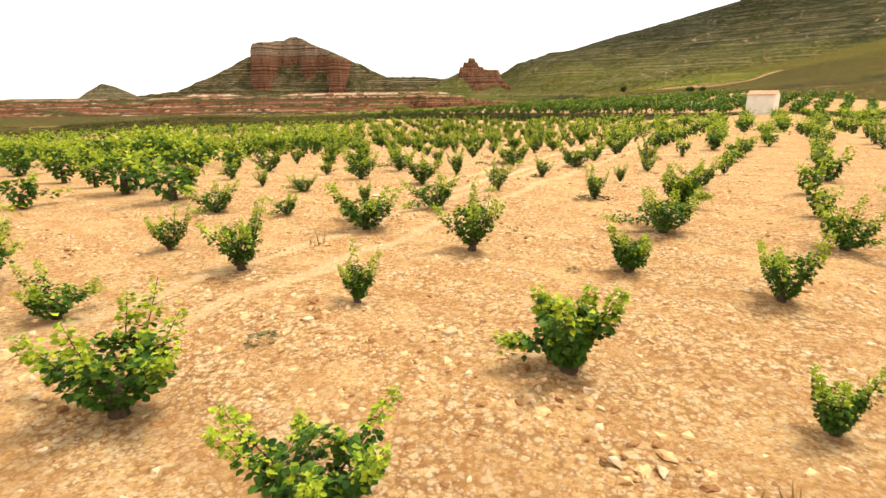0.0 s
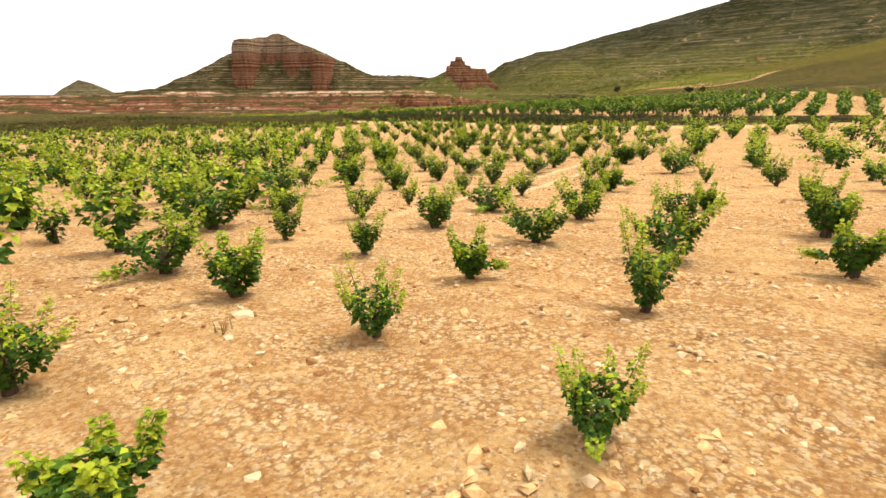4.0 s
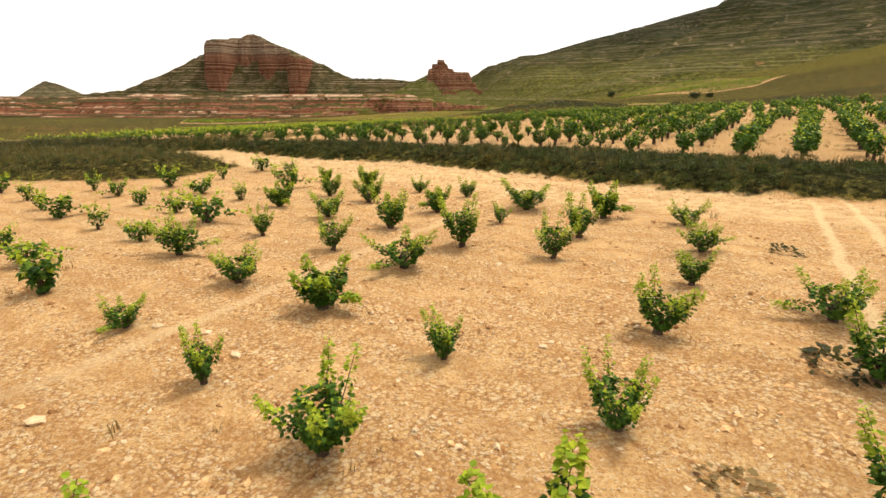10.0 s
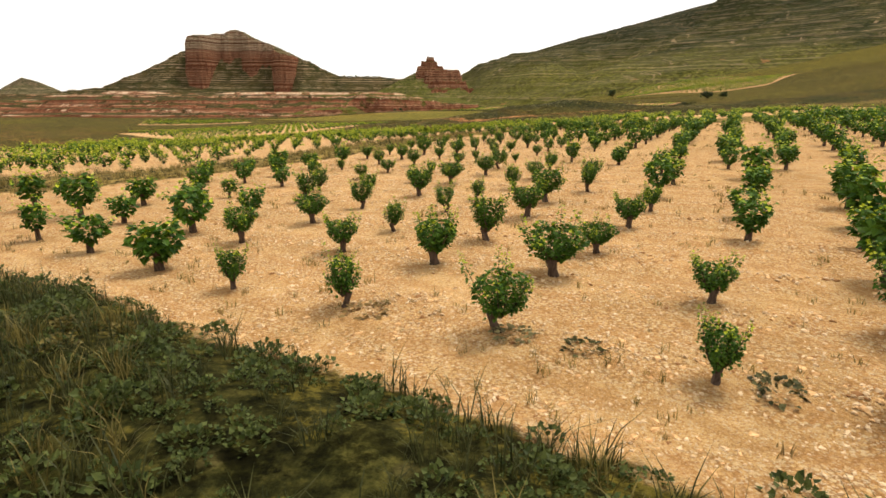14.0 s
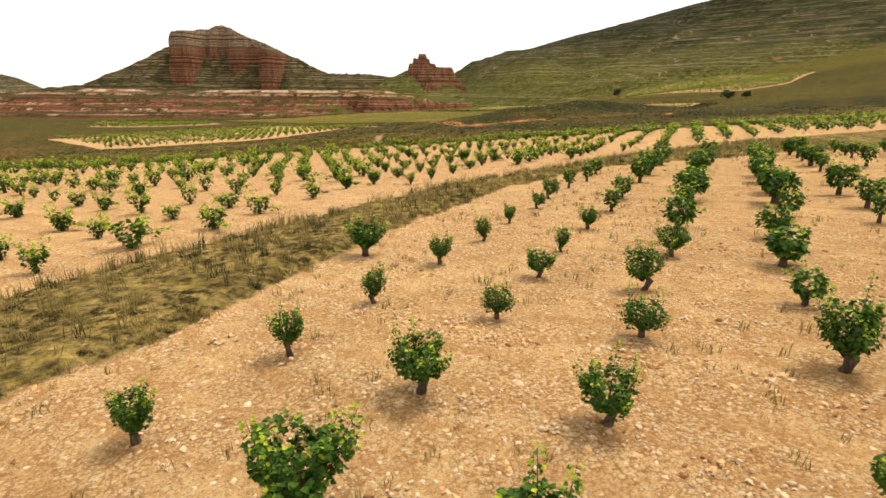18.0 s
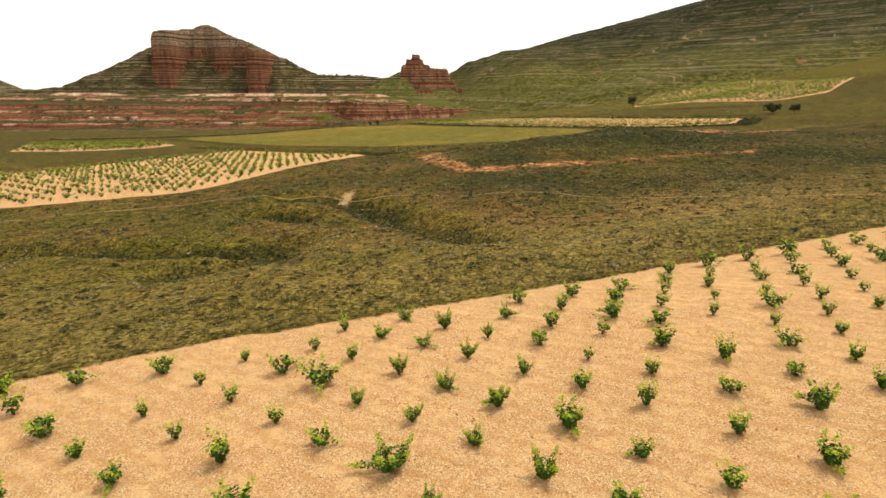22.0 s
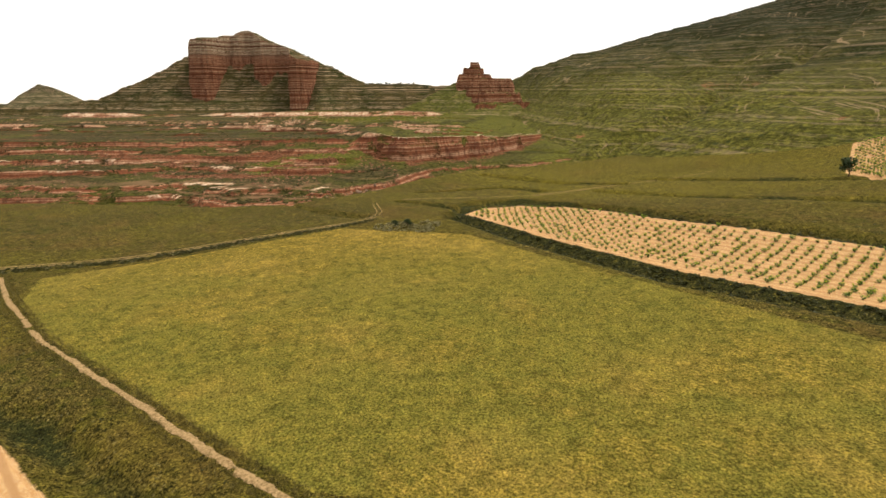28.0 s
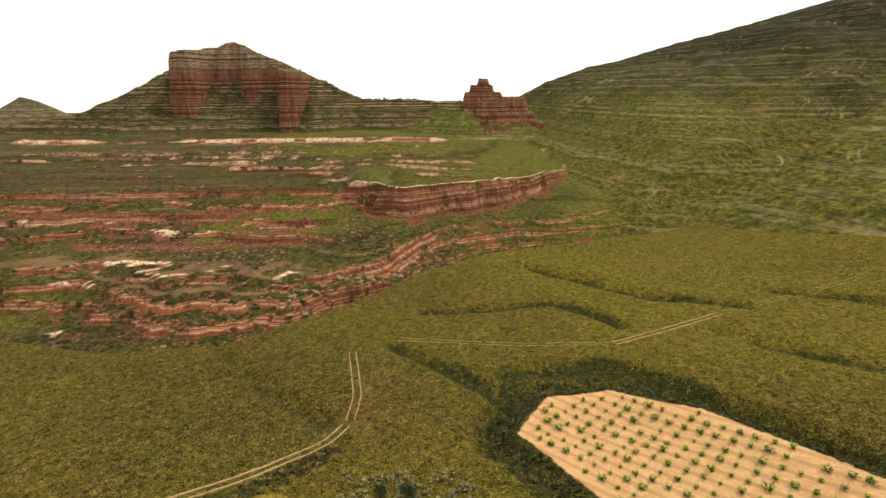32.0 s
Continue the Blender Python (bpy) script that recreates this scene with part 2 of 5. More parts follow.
    # patchy tone and shade between tufts, multiplied into the colour
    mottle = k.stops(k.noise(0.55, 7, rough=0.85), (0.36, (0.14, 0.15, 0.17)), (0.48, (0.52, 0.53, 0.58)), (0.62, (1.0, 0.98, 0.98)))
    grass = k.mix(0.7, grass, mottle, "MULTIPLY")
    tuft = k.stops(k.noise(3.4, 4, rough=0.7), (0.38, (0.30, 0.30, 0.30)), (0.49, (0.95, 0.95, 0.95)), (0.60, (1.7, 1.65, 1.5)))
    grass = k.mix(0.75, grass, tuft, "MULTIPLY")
    # sown meadow, yellow-green, with faint drill rows
    meadow = k.stops(k.noise(1.3, 8, rough=0.88), (0.37, (0.023, 0.020, 0.003)), (0.48, (0.133, 0.098, 0.015)), (0.62, (0.346, 0.231, 0.047)))
    across = k.math("ADD", k.math("MULTIPLY", k.axis("Position", 0), 5.4), k.math("MULTIPLY", k.axis("Position", 1), 5.9))
    meadow = k.mix(k.band(k.math("SINE", across), 0.1, 1.0, 0, 0.4), meadow, (0.072, 0.056, 0.012))
    meadow = k.mix(k.band(g2, 0.48, 0.68, 0, 0.65), meadow, (0.061, 0.056, 0.012))
    meadow = k.mix(k.band(g3, 0.45, 0.7, 0, 0.5), meadow, (0.259, 0.171, 0.038))
    fresh = k.math("MULTIPLY", k.band(k.axis("Position", 1), 405, 462, 0.75, 0.1), k.band(k.noise(0.05, 4), 0.34, 0.6, 0.4, 1.0))
    meadow = k.mix(fresh, meadow, k.stops(g1, (0.36, (0.030, 0.034, 0.006)), (0.64, (0.165, 0.150, 0.026))))
    # the meadow takes the same painted tuft shade
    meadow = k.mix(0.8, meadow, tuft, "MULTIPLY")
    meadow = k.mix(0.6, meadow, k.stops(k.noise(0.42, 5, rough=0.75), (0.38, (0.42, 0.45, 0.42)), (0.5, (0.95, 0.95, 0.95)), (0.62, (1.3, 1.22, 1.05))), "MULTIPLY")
    red = k.stops(k.noise(0.9, 6, rough=0.75), (0.38, (0.11, 0.040, 0.013)), (0.5, (0.31, 0.115, 0.038)), (0.62, (0.58, 0.33, 0.155)))
    rock, beds = rock_colour(k)
    edge = k.math("ADD", k.math("MULTIPLY", k.math("SUBTRACT", mid, 0.5), 1.1), k.math("MULTIPLY", k.math("SUBTRACT", k.noise(0.35, 4), 0.5), 1.6))

    def zone(name, soft=0.25, wild=1.0):
        return k.band(k.math("ADD", k.attr(name), k.math("MULTIPLY", edge, wild)), -soft, soft)
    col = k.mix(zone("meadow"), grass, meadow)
    wildland = k.band(k.attr("far"), 0.2, 0.8)
    coarse = k.noise(0.4, 7, rough=0.85)
    wild_col = k.stops(coarse, (0.38, (0.009, 0.008, 0.003)), (0.5, (0.037, 0.031, 0.010)), (0.62, (0.098, 0.074, 0.028)))
    wild_col = k.mix(k.band(k.noise(0.022, 5), 0.47, 0.6, 0, 0.75), wild_col, k.stops(coarse, (0.38, (0.014, 0.015, 0.004)), (0.62, (0.085, 0.080, 0.018))))
    wild_col = k.mix(k.band(k.cells(0.3), 0.2, 0.36, 0.7, 0), wild_col, (0.012, 0.013, 0.004))
    wild_col = k.mix(k.math("MULTIPLY", k.band(k.cells(0.55), 0.12, 0.24, 0.8, 0), k.band(k.noise(0.05, 5), 0.48, 0.58)), wild_col, (0.24, 0.15, 0.09))
    wild_col = k.mix(k.band(tone, 0.2, 0.9, 0, 0.85), wild_col, k.stops(coarse, (0.38, (0.026, 0.028, 0.005)), (0.62, (0.125, 0.118, 0.018))))
    thin = k.n.new("ShaderNodeTexNoise")
    thin.noise_dimensions = "1D"
    thin.inputs["Scale"].default_value, thin.inputs["Detail"].default_value = 0.9, 2
    k.l.new(k.math("ADD", k.axis("Position", 2), k.math("MULTIPLY", k.noise(0.03, 4), 3.0)), thin.inputs["W"])
    seam = k.math("MULTIPLY", k.band(thin.outputs["Fac"], 0.56, 0.64), k.band(k.noise(0.06, 5), 0.42, 0.56))
    wild_col = k.mix(k.math("MULTIPLY", seam, k.band(tone, 0.0, 0.5, 0.55, 0.1)), wild_col, (0.20, 0.11, 0.06))
    wild_col = k.mix(k.band(thin.outputs["Fac"], 0.34, 0.46, 0.5, 0), wild_col, (0.010, 0.010, 0.004))
    col = k.mix(wildland, col, wild_col)
    bare = k.band(k.noise(0.32, 6, rough=0.75), 0.44, 0.54)
    col = k.mix(k.math("MULTIPLY", zone("red", 1.0, 2.5), bare), col, red)
    rubble = k.band(k.math("ADD", k.attr("scree"), k.math("MULTIPLY", k.math("SUBTRACT", k.noise(0.12, 6, rough=0.75), 0.5), 1.6)), 0.42, 0.62)
    col = k.mix(k.math("MULTIPLY", rubble, wildland), col, k.stops(k.noise(0.8, 6, rough=0.8), (0.38, (0.025, 0.014, 0.007)), (0.5, (0.095, 0.036, 0.017)), (0.62, (0.24, 0.115, 0.062))))
    steep = k.band(k.math("ADD", k.axis("True Normal", 2), k.math("MULTIPLY", k.math("SUBTRACT", g2, 0.5), 0.35)), 0.78, 0.88, 1, 0)
    overgrown = k.band(k.math("ADD", k.noise(0.05, 6, rough=0.75), k.math("MULTIPLY", k.attr("cap"), 0.2)), 0.39, 0.50)
    col = k.mix(k.math("MULTIPLY", k.math("MULTIPLY", steep, wildland), overgrown), col, rock)
    col = k.mix(k.math("MULTIPLY", k.band(k.attr("cap"), 0.3, 0.6), 0.85), col, k.mix(k.band(k.noise(0.5, 5), 0.4, 0.6), (0.30, 0.17, 0.095), (0.66, 0.49, 0.34)))
    trail = zone("trail", 0.5, 1.9)
    col = k.mix(trail, col, k.stops(fine, (0.36, (0.24, 0.13, 0.055)), (0.62, (0.46, 0.31, 0.16))))
    col = k.mix(zone("soil", 0.25, 1.0), col, soil)
    bump = k.math("ADD", k.math("MULTIPLY", fine, 0.9), k.math("MULTIPLY", mid, 0.9))
    bump = k.math("ADD", bump, k.math("MULTIPLY", crack, -0.35))
    bump = k.math("ADD", bump, k.math("MULTIPLY", g1, 0.8))
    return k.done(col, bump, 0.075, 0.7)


def crag_material(name, shelves=0.65, lawn=0.0, green=(0.040, 0.040, 0.013), dry=(0.095, 0.070, 0.027), cut=(0.40, 0.56)):
    """Bare beds where it is steep, scrub and thin grass where it lies flatter."""
    k = Nodes(name, 0.95)
    rock, beds = rock_colour(k)
    rough_a = k.noise(0.3, 5, (1, 1, 2.5))
    upper = k.math("MULTIPLY", k.band(k.axis("Position", 2), 84, 96), k.band(beds, 0.44, 0.52))
    rock = k.mix(k.math("MULTIPLY", upper, 0.9), rock, k.mix(k.band(rough_a, 0.45, 0.6), (0.46, 0.35, 0.24), (0.10, 0.085, 0.04)))
    rough, blot, scrub = k.noise(0.22, 6, rough=0.7), k.noise(0.03, 5), k.cells(0.16)
    veg = k.mix(k.band(blot, 0.35, 0.65), green, dry)
    veg = k.mix(k.band(k.noise(0.5, 6, rough=0.85), 0.5, 0.64, 0, 0.55), veg, tuple(c * 2.2 for c in dry))
    lower = k.band(k.math("ADD", k.axis("Position", 2), k.math("MULTIPLY", k.noise(0.009, 5), 110.0)), 70, 125, 1, 0)
    turf = k.stops(k.noise(0.35, 7, rough=0.85), (0.37, (0.026, 0.027, 0.005)), (0.5, (0.096, 0.090, 0.016)), (0.63, (0.20, 0.175, 0.030)))
    veg = k.mix(k.math("MULTIPLY", lower, lawn), veg, turf)
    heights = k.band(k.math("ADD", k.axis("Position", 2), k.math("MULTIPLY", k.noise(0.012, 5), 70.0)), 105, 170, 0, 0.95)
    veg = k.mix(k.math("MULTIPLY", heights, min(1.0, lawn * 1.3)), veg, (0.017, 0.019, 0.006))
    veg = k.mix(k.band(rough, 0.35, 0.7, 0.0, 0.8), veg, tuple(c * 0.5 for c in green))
    veg = k.mix(k.band(scrub, 0.18, 0.3, 0.55, 0), veg, (0.022, 0.03, 0.012))
    shelf = k.math("MULTIPLY", k.band(beds, 0.545, 0.60), k.band(k.noise(0.05, 5), 0.42, 0.56))
    veg = k.mix(k.math("MULTIPLY", shelf, shelves), veg, (0.36, 0.24, 0.15))
    leaf = k.n.new("ShaderNodeTexNoise")
    leaf.noise_dimensions = "1D"
    leaf.inputs["Scale"].default_value, leaf.inputs["Detail"].default_value = 0.42, 3
    k.l.new(k.math("ADD", k.axis("Position", 2), k.math("MULTIPLY", k.noise(0.02, 4), 6.0)), leaf.inputs["W"])
    line = k.math("MULTIPLY", k.band(leaf.outputs["Fac"], 0.545, 0.60), k.band(k.noise(0.07, 6, rough=0.75), 0.45, 0.55))
    veg = k.mix(k.math("MULTIPLY", line, shelves), veg, (0.40, 0.28, 0.18))
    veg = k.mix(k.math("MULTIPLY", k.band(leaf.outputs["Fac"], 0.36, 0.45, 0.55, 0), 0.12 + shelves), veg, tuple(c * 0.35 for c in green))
    # bare scars that run slantwise down the grass
    slope = k.math("ADD", k.axis("Position", 2), k.math("MULTIPLY", k.axis("Position", 0), -0.55))
    scar = k.n.new("ShaderNodeTexNoise")
    scar.noise_dimensions = "2D"
    scar.inputs["Scale"].default_value, scar.inputs["Detail"].default_value, scar.inputs["Roughness"].default_value = 1.0, 4, 0.7
    both = k.n.new("ShaderNodeCombineXYZ")
    k.l.new(k.math("MULTIPLY", slope, 0.38), both.inputs[0])
    k.l.new(k.math("MULTIPLY", k.axis("Position", 0), 0.045), both.inputs[1])
    k.l.new(both.outputs[0], scar.inputs["Vector"])
    scars = k.math("MULTIPLY", k.band(scar.outputs["Fac"], 0.60, 0.68), k.band(k.noise(0.012, 4), 0.50, 0.60, 0, 0.7))
    veg = k.mix(k.math("MULTIPLY", scars, lawn * 0.75), veg, (0.33, 0.22, 0.13))
    rust = k.math("MULTIPLY", k.band(k.noise(0.018, 5, rough=0.7), 0.63, 0.68), lower)
    veg = k.mix(k.math("MULTIPLY", rust, lawn * 0.8), veg, (0.26, 0.105, 0.05))
    flat = k.band(k.math("ADD", k.axis("True Normal", 2), k.math("MULTIPLY", k.math("SUBTRACT", rough, 0.5), 0.3)), cut[0], cut[1])
    col = k.mix(k.math("MULTIPLY", flat, k.math("SUBTRACT", 1.0, k.band(k.math("ADD", k.attr("cliff"), k.math("MULTIPLY", k.math("SUBTRACT", rough, 0.5), 0.9)), 0.4, 0.6))), rock, veg)
    h = k.math("ADD", k.math("MULTIPLY", beds, 1.5), rough)
    return k.done(col, h, 1.6, 0.8)


def leaf_material(name, dark, light, wild=0.25):
    k = Nodes(name, 0.55)
    k.bsdf.inputs["Specular IOR Level"].default_value = 0.14
    col = k.mix(k.place.outputs["Random Per Island"], dark, light)
    col = k.mix(k.band(k.noise(14, 3), 0.35, 0.7, 0, wild), col, tuple(c * 0.45 for c in dark))
    k.bsdf.inputs["Transmission Weight"].default_value = 0.0
    trans = k.n.new("ShaderNodeBsdfTranslucent")
    k.put(trans.inputs[0], k.mix(0.4, col, light))
    m = k.n.new("ShaderNodeMixShader")
    m.inputs[0].default_value = 0.28
    out = k.n["Material Output"]
    k.l.new(k.bsdf.outputs[0], m.inputs[1]), k.l.new(trans.outputs[0], m.inputs[2])
    k.l.new(m.outputs[0], out.inputs[0])
    return k.done(col)


def bark_material():
    k = Nodes("bark", 0.95)
    n = k.noise(25, 5, (1, 1, 0.3), local=True)
    return k.done(k.stops(n, (0.3, (0.035, 0.024, 0.017)), (0.7, (0.13, 0.09, 0.065))), n, 0.02, 0.9)


def plain_material(name, a, b, scale=3.0, rough=0.9, depth=0.02):
    k = Nodes(name, rough)
    n = k.noise(scale, 6, rough=0.7)
    return k.done(k.mix(k.band(n, 0.3, 0.7), a, b), n, depth, 0.6)


GROUND = ground_material()
CRAG = crag_material("crag", 0.5, 0.0, (0.034, 0.036, 0.011), (0.085, 0.062, 0.023), (0.25, 0.4))
FARHILL = crag_material("far_hillside", 0.5, 0.2, (0.05, 0.05, 0.024), (0.11, 0.085, 0.05), (0.4, 0.55))
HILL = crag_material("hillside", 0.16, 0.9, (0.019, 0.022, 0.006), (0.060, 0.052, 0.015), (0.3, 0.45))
GREENROCK = crag_material("green_crag", 0.3, 0.5, (0.055, 0.065, 0.014), (0.105, 0.095, 0.026), (0.42, 0.6))
LEAF = leaf_material("vine_leaf", (0.018, 0.056, 0.007), (0.092, 0.175, 0.014))
TIP = leaf_material("young_vine_leaf", (0.15, 0.24, 0.012), (0.46, 0.50, 0.03))
BARK = bark_material()
STONE = plain_material("limestone", (0.458, 0.300, 0.156), (0.665, 0.500, 0.318), 6.0)
DAMP = plain_material("damp_clod", (0.190, 0.083, 0.032), (0.317, 0.165, 0.070), 11.0)
CLOD = plain_material("clay_clod", (0.458, 0.246, 0.099), (0.665, 0.428, 0.212), 11.0)
HERB = leaf_material("rough_grass", (0.016, 0.022, 0.006), (0.075, 0.075, 0.022))
OLIVE = leaf_material("olive_grass", (0.06, 0.052, 0.012), (0.20, 0.155, 0.042))
FLOWER = leaf_material("yellow_broom", (0.30, 0.24, 0.02), (0.55, 0.42, 0.04))
STRAW = leaf_material("dry_grass", (0.14, 0.088, 0.028), (0.30, 0.205, 0.08))
SCRUB = leaf_material("scrub", (0.022, 0.025, 0.006), (0.085, 0.078, 0.020))
SAGE = leaf_material("grey_scrub", (0.10, 0.092, 0.036), (0.29, 0.25, 0.115))
OAK = leaf_material("oak_leaf", (0.014, 0.026, 0.010), (0.05, 0.075, 0.022))
PLASTER = plain_material("plaster", (0.66, 0.58, 0.47), (0.78, 0.71, 0.60), 1.2)
TRAIL = plain_material("trodden_earth", (0.13, 0.082, 0.034), (0.36, 0.24, 0.115), 2.6)


# ---- the lie of the land ----
def ramp(v, a, b):
    """0 below a, 1 above b, smooth between."""
    u = np.clip((v - a) / (b - a), 0, 1)
    return u * u * (3 - 2 * u)


def wave(x, y, size, seed=0):
    """Cheap smooth value noise, -1 to 1, over arrays."""
    u, v = np.asarray(x, float) / size + seed * 17.31, np.asarray(y, float) / size + seed * 7.77
    i, j = np.floor(u), np.floor(v)
    s, t = u - i, v - j
    s, t = s * s * (3 - 2 * s), t * t * (3 - 2 * t)

    def dot(a, b):
        n = np.sin(a * 127.1 + b * 311.7 + seed * 74.7) * 43758.5453
        return 2 * (n - np.floor(n)) - 1
    return (dot(i, j) * (1 - s) + dot(i + 1, j) * s) * (1 - t) + (dot(i, j + 1) * (1 - s) + dot(i + 1, j + 1) * s) * t


def fbm(x, y, size, seed=0, octaves=4):
    z, a = 0, 1.0
    for k in range(octaves):
        z = z + a * wave(x, y, size / 2 ** k, seed + k)
        a *= 0.5
    return z


# height on the middle line and fall across it, by the distance ahead
AHEAD = (-400, 0, 20, 46, 70, 82, 88, 105, 130, 150, 165, 192, 210, 222, 245, 275, 305, 335, 400, 470, 510, 560)
MIDDLE = (0.5, 0.1, 0.0, -1.5, -1.75, -1.9, -1.75, -1.6, -1.75, -2.4, -3.2, -4.3, -6.2, -7.2, -7.6, -7.8, -8.6, -9.6, -9.4, -9.2, -11.5, -14)
ACROSS = (0.012, 0.014, 0.016, 0.034, 0.018, 0.02, 0.028, 0.03, 0.048, 0.045, 0.04, 0.053, 0.06, 0.06, 0.062, 0.062, 0.06, 0.045, 0.05, 0.055, 0.05, 0.05)


def rim(x):
    """Where the plateau breaks off into the ravine."""
    return np.interp(x, RIM_X, RIM_Y)


RIM_X = (-700, -300, -170, -110, -80, -50, -20, 0, 25, 60, 90, 140, 240, 330, 450)
RIM_Y = (500, 520, 545, 536, 526, 528, 560, 588, 606, 614, 622, 645, 712, 790, 900)


LEDGES = ((-40, 2.0), (-20, 2.2), (-2, 1.6), (14, 2.6), (34, 2.4), (58, 2.2), (92, 0.9), (128, 0.8), (170, 0.9), (215, 0.8), (285, 5.0))


def strata(x, y):
    """The far side of the ravine: its height, the pale lips of its ledges and the rubble under them."""
    r = y - rim(x)
    left = ramp(-x, 32, 62)
    open_ = ramp(x, -30, 10)
    a = r + 9 * fbm(x, y, 70, 5, 3) + 5 * fbm(x, y, 16, 14, 3) + 2.5 * wave(x, y * 0.3, 6, 26)
    far = -36 + 0.05 * np.clip(a - 50, -20, 400) * ramp(a, 20, 60)
    far = far + (9 - 2 * left) * (ramp(a, 50, 58 + 8 * left) * (1 - open_) + ramp(a, 45, 120) * open_) + 4 * ramp(a, 64, 76 + 30 * open_)
    line = y - np.interp(x, (-400, -120, -60, 0, 60, 110, 200), (690, 650, 690, 705, 760, 830, 960))
    b = line + 9 * fbm(x, 0.4 * y, 26, 15, 3) + 4.5 * fbm(x, y * 0.3, 10, 25, 2)
    tall = (20 - 8 * left) * ramp(-x, -150, -60)
    level = y - 690
    far = far + tall * (1 - left) * (0.55 * ramp(b, 0, 4) + 0.45 * ramp(b, 5, 9)) + 0.75 * tall * left * ramp(level, -70, 70)
    cap = (1 - left) * np.exp(-((b - 10) / 1.3) ** 2) * ramp(-x, -150, -90)
    scree = (1 - left) * ramp(b, -34, -4) * ramp(8 - b, 0, 6) * ramp(-x, -150, -90) * 0.6 + 0.40 * (1 - open_) * ramp(a, 34, 50) * ramp(80 - a, 0, 12)
    for k, (at, rise) in enumerate(LEDGES):
        e = level - at + 7 * fbm(x, 0 * y, 90, 40 + k, 3) + 2.5 * fbm(x, y, 15, 50 + k, 3)
        here = (left if k < 10 else ramp(-x, -30, 10) * ramp(x, -520, -440)) * (0.5 + 0.5 * ramp(wave(x, 0 * y, 60, 60 + k) + 0.35 * wave(x, y, 16, 65 + k), -0.75, -0.3))
        if k < 10:
            far = far + rise * here * ramp(e, 0, 3)
        else:
            wall = (e, here, rise)
        if k == 10:
            cap = np.maximum(cap, here * np.exp(-((e - 3.5) / 2.6) ** 2) * ramp(fbm(x, y, 18, 64, 3), -0.45, 0.15))
        scree = np.maximum(scree, here * ramp(e, -15, -1) * ramp(6 - e, 0, 4) * (0.7 if k < 3 else 0.5))
    far = far + 3.0 * ramp(b, 70, 130) + 2.2 * fbm(x, y, 80, 6, 4) * ramp(a, 60, 120)
    brow = np.interp(x, (-120, -40, -22, 37, 73, 107, 131, 200), (0, 0.5, -1.7, -5, -9, -14.5, -17, -18)) + 0.03 * np.clip(y - 780, 0, 200) * ramp(x, -60, 60)
    brow = brow - 0.02 * np.clip(960 - y, 0, 200) * ramp(-x, 40, 90)
    e, here, rise = wall
    far = np.clip(far, -40, brow + 0.8 * wave(x, y, 60, 8)) + rise * here * (0.5 * ramp(e, 0, 2) + 0.5 * ramp(e, 4, 6)) - 0.055 * np.clip(y - 1000, 0, 250)
    # beds of hard rock that break off in walls, one above the other
    step = 4.4
    for k, at in enumerate((62, 92, 118, 150, 186, 228)):
        e = level - at + 8 * fbm(x, 0 * y, 80, 140 + k, 3) + 2.5 * fbm(x, y, 12, 150 + k, 3)
        here = ramp(-x, -70, -10) * ramp(wave(x, 0 * y, 55, 160 + k) + 0.4 * wave(x, y, 14, 165 + k), -0.6, -0.1)
        far = far + 2.0 * here * ramp(e, 0, 2.4) * (1 - ramp(e, 2.4, 34))
        cap = np.maximum(cap, 0.5 * here * np.exp(-((e - 2.8) / 1.3) ** 2) * ramp(fbm(x, y, 15, 170 + k, 3), -0.2, 0.3))
        scree = np.maximum(scree, 0.3 * here * ramp(e, -12, -1) * ramp(3 - e, 0, 3))
    q = (far + 0.7 * fbm(x, y, 60, 21, 3) + 0.35 * fbm(x, y, 9, 24, 2)) / step
    f = q - np.floor(q)
    cut = step * (np.floor(q) + 0.3 * f + 0.7 * ramp(f, 0.70, 0.82))
    much = (0.30 + 0.55 * left) * ramp(a, 30, 50) * ramp(940 - y, 0, 160) * ramp(wave(x, y * 0.6, 42, 27) + 0.5 * wave(x, y, 13, 28), -0.75, -0.1)
    cap = np.maximum(cap, 1.0 * left * much * np.exp(-((f - 0.83) / 0.035) ** 2) * ramp(fbm(x, y, 24, 29, 3), -0.3, 0.3))
    scree = np.maximum(scree, 0.5 * much * ramp(f, 0.35, 0.68) * (f < 0.76))
    return far + (cut - far) * much, cap * ramp(r, 20, 40), scree * ramp(r, 10, 30)


def ground(x, y):
    x, y = np.asarray(x, float), np.asarray(y, float)
    mid, fall = np.interp(y, AHEAD, MIDDLE), np.interp(y, AHEAD, ACROSS)
    for o in (-5, 5):
        mid, fall = mid + np.interp(y + o, AHEAD, MIDDLE), fall + np.interp(y + o, AHEAD, ACROSS)
    mid, fall = mid / 3, fall / 3
    side = np.where(x < 0, 70 * np.tanh(x / 70), x)
    z = mid + fall * side
    # hillside on the right
    z = z + 0.00028 * np.clip(x - 90, 0, 900) ** 2 * (0.4 + 0.6 * ramp(y, 100, 500))
    z = z + 0.35 * fbm(x, y, 38, 3, 3) * ramp(np.abs(x) + 0.3 * np.abs(y - 60), 25, 70)
    z = z + 10.5 * ramp(x, 118, 235) * ramp(y, 440, 600)
    r, far = y - rim(x), strata(x, y)[0]
    far = far - 0.035 * np.clip(y - 1500, 0, 1600) + 0.03 * np.clip(x - 60, 0, 600)
    return z + (np.minimum(far, z + 80) - z) * ramp(r + 2.5 * fbm(x, y, 70, 5, 3) * ramp(400 - x, 0, 400), -2, 24)


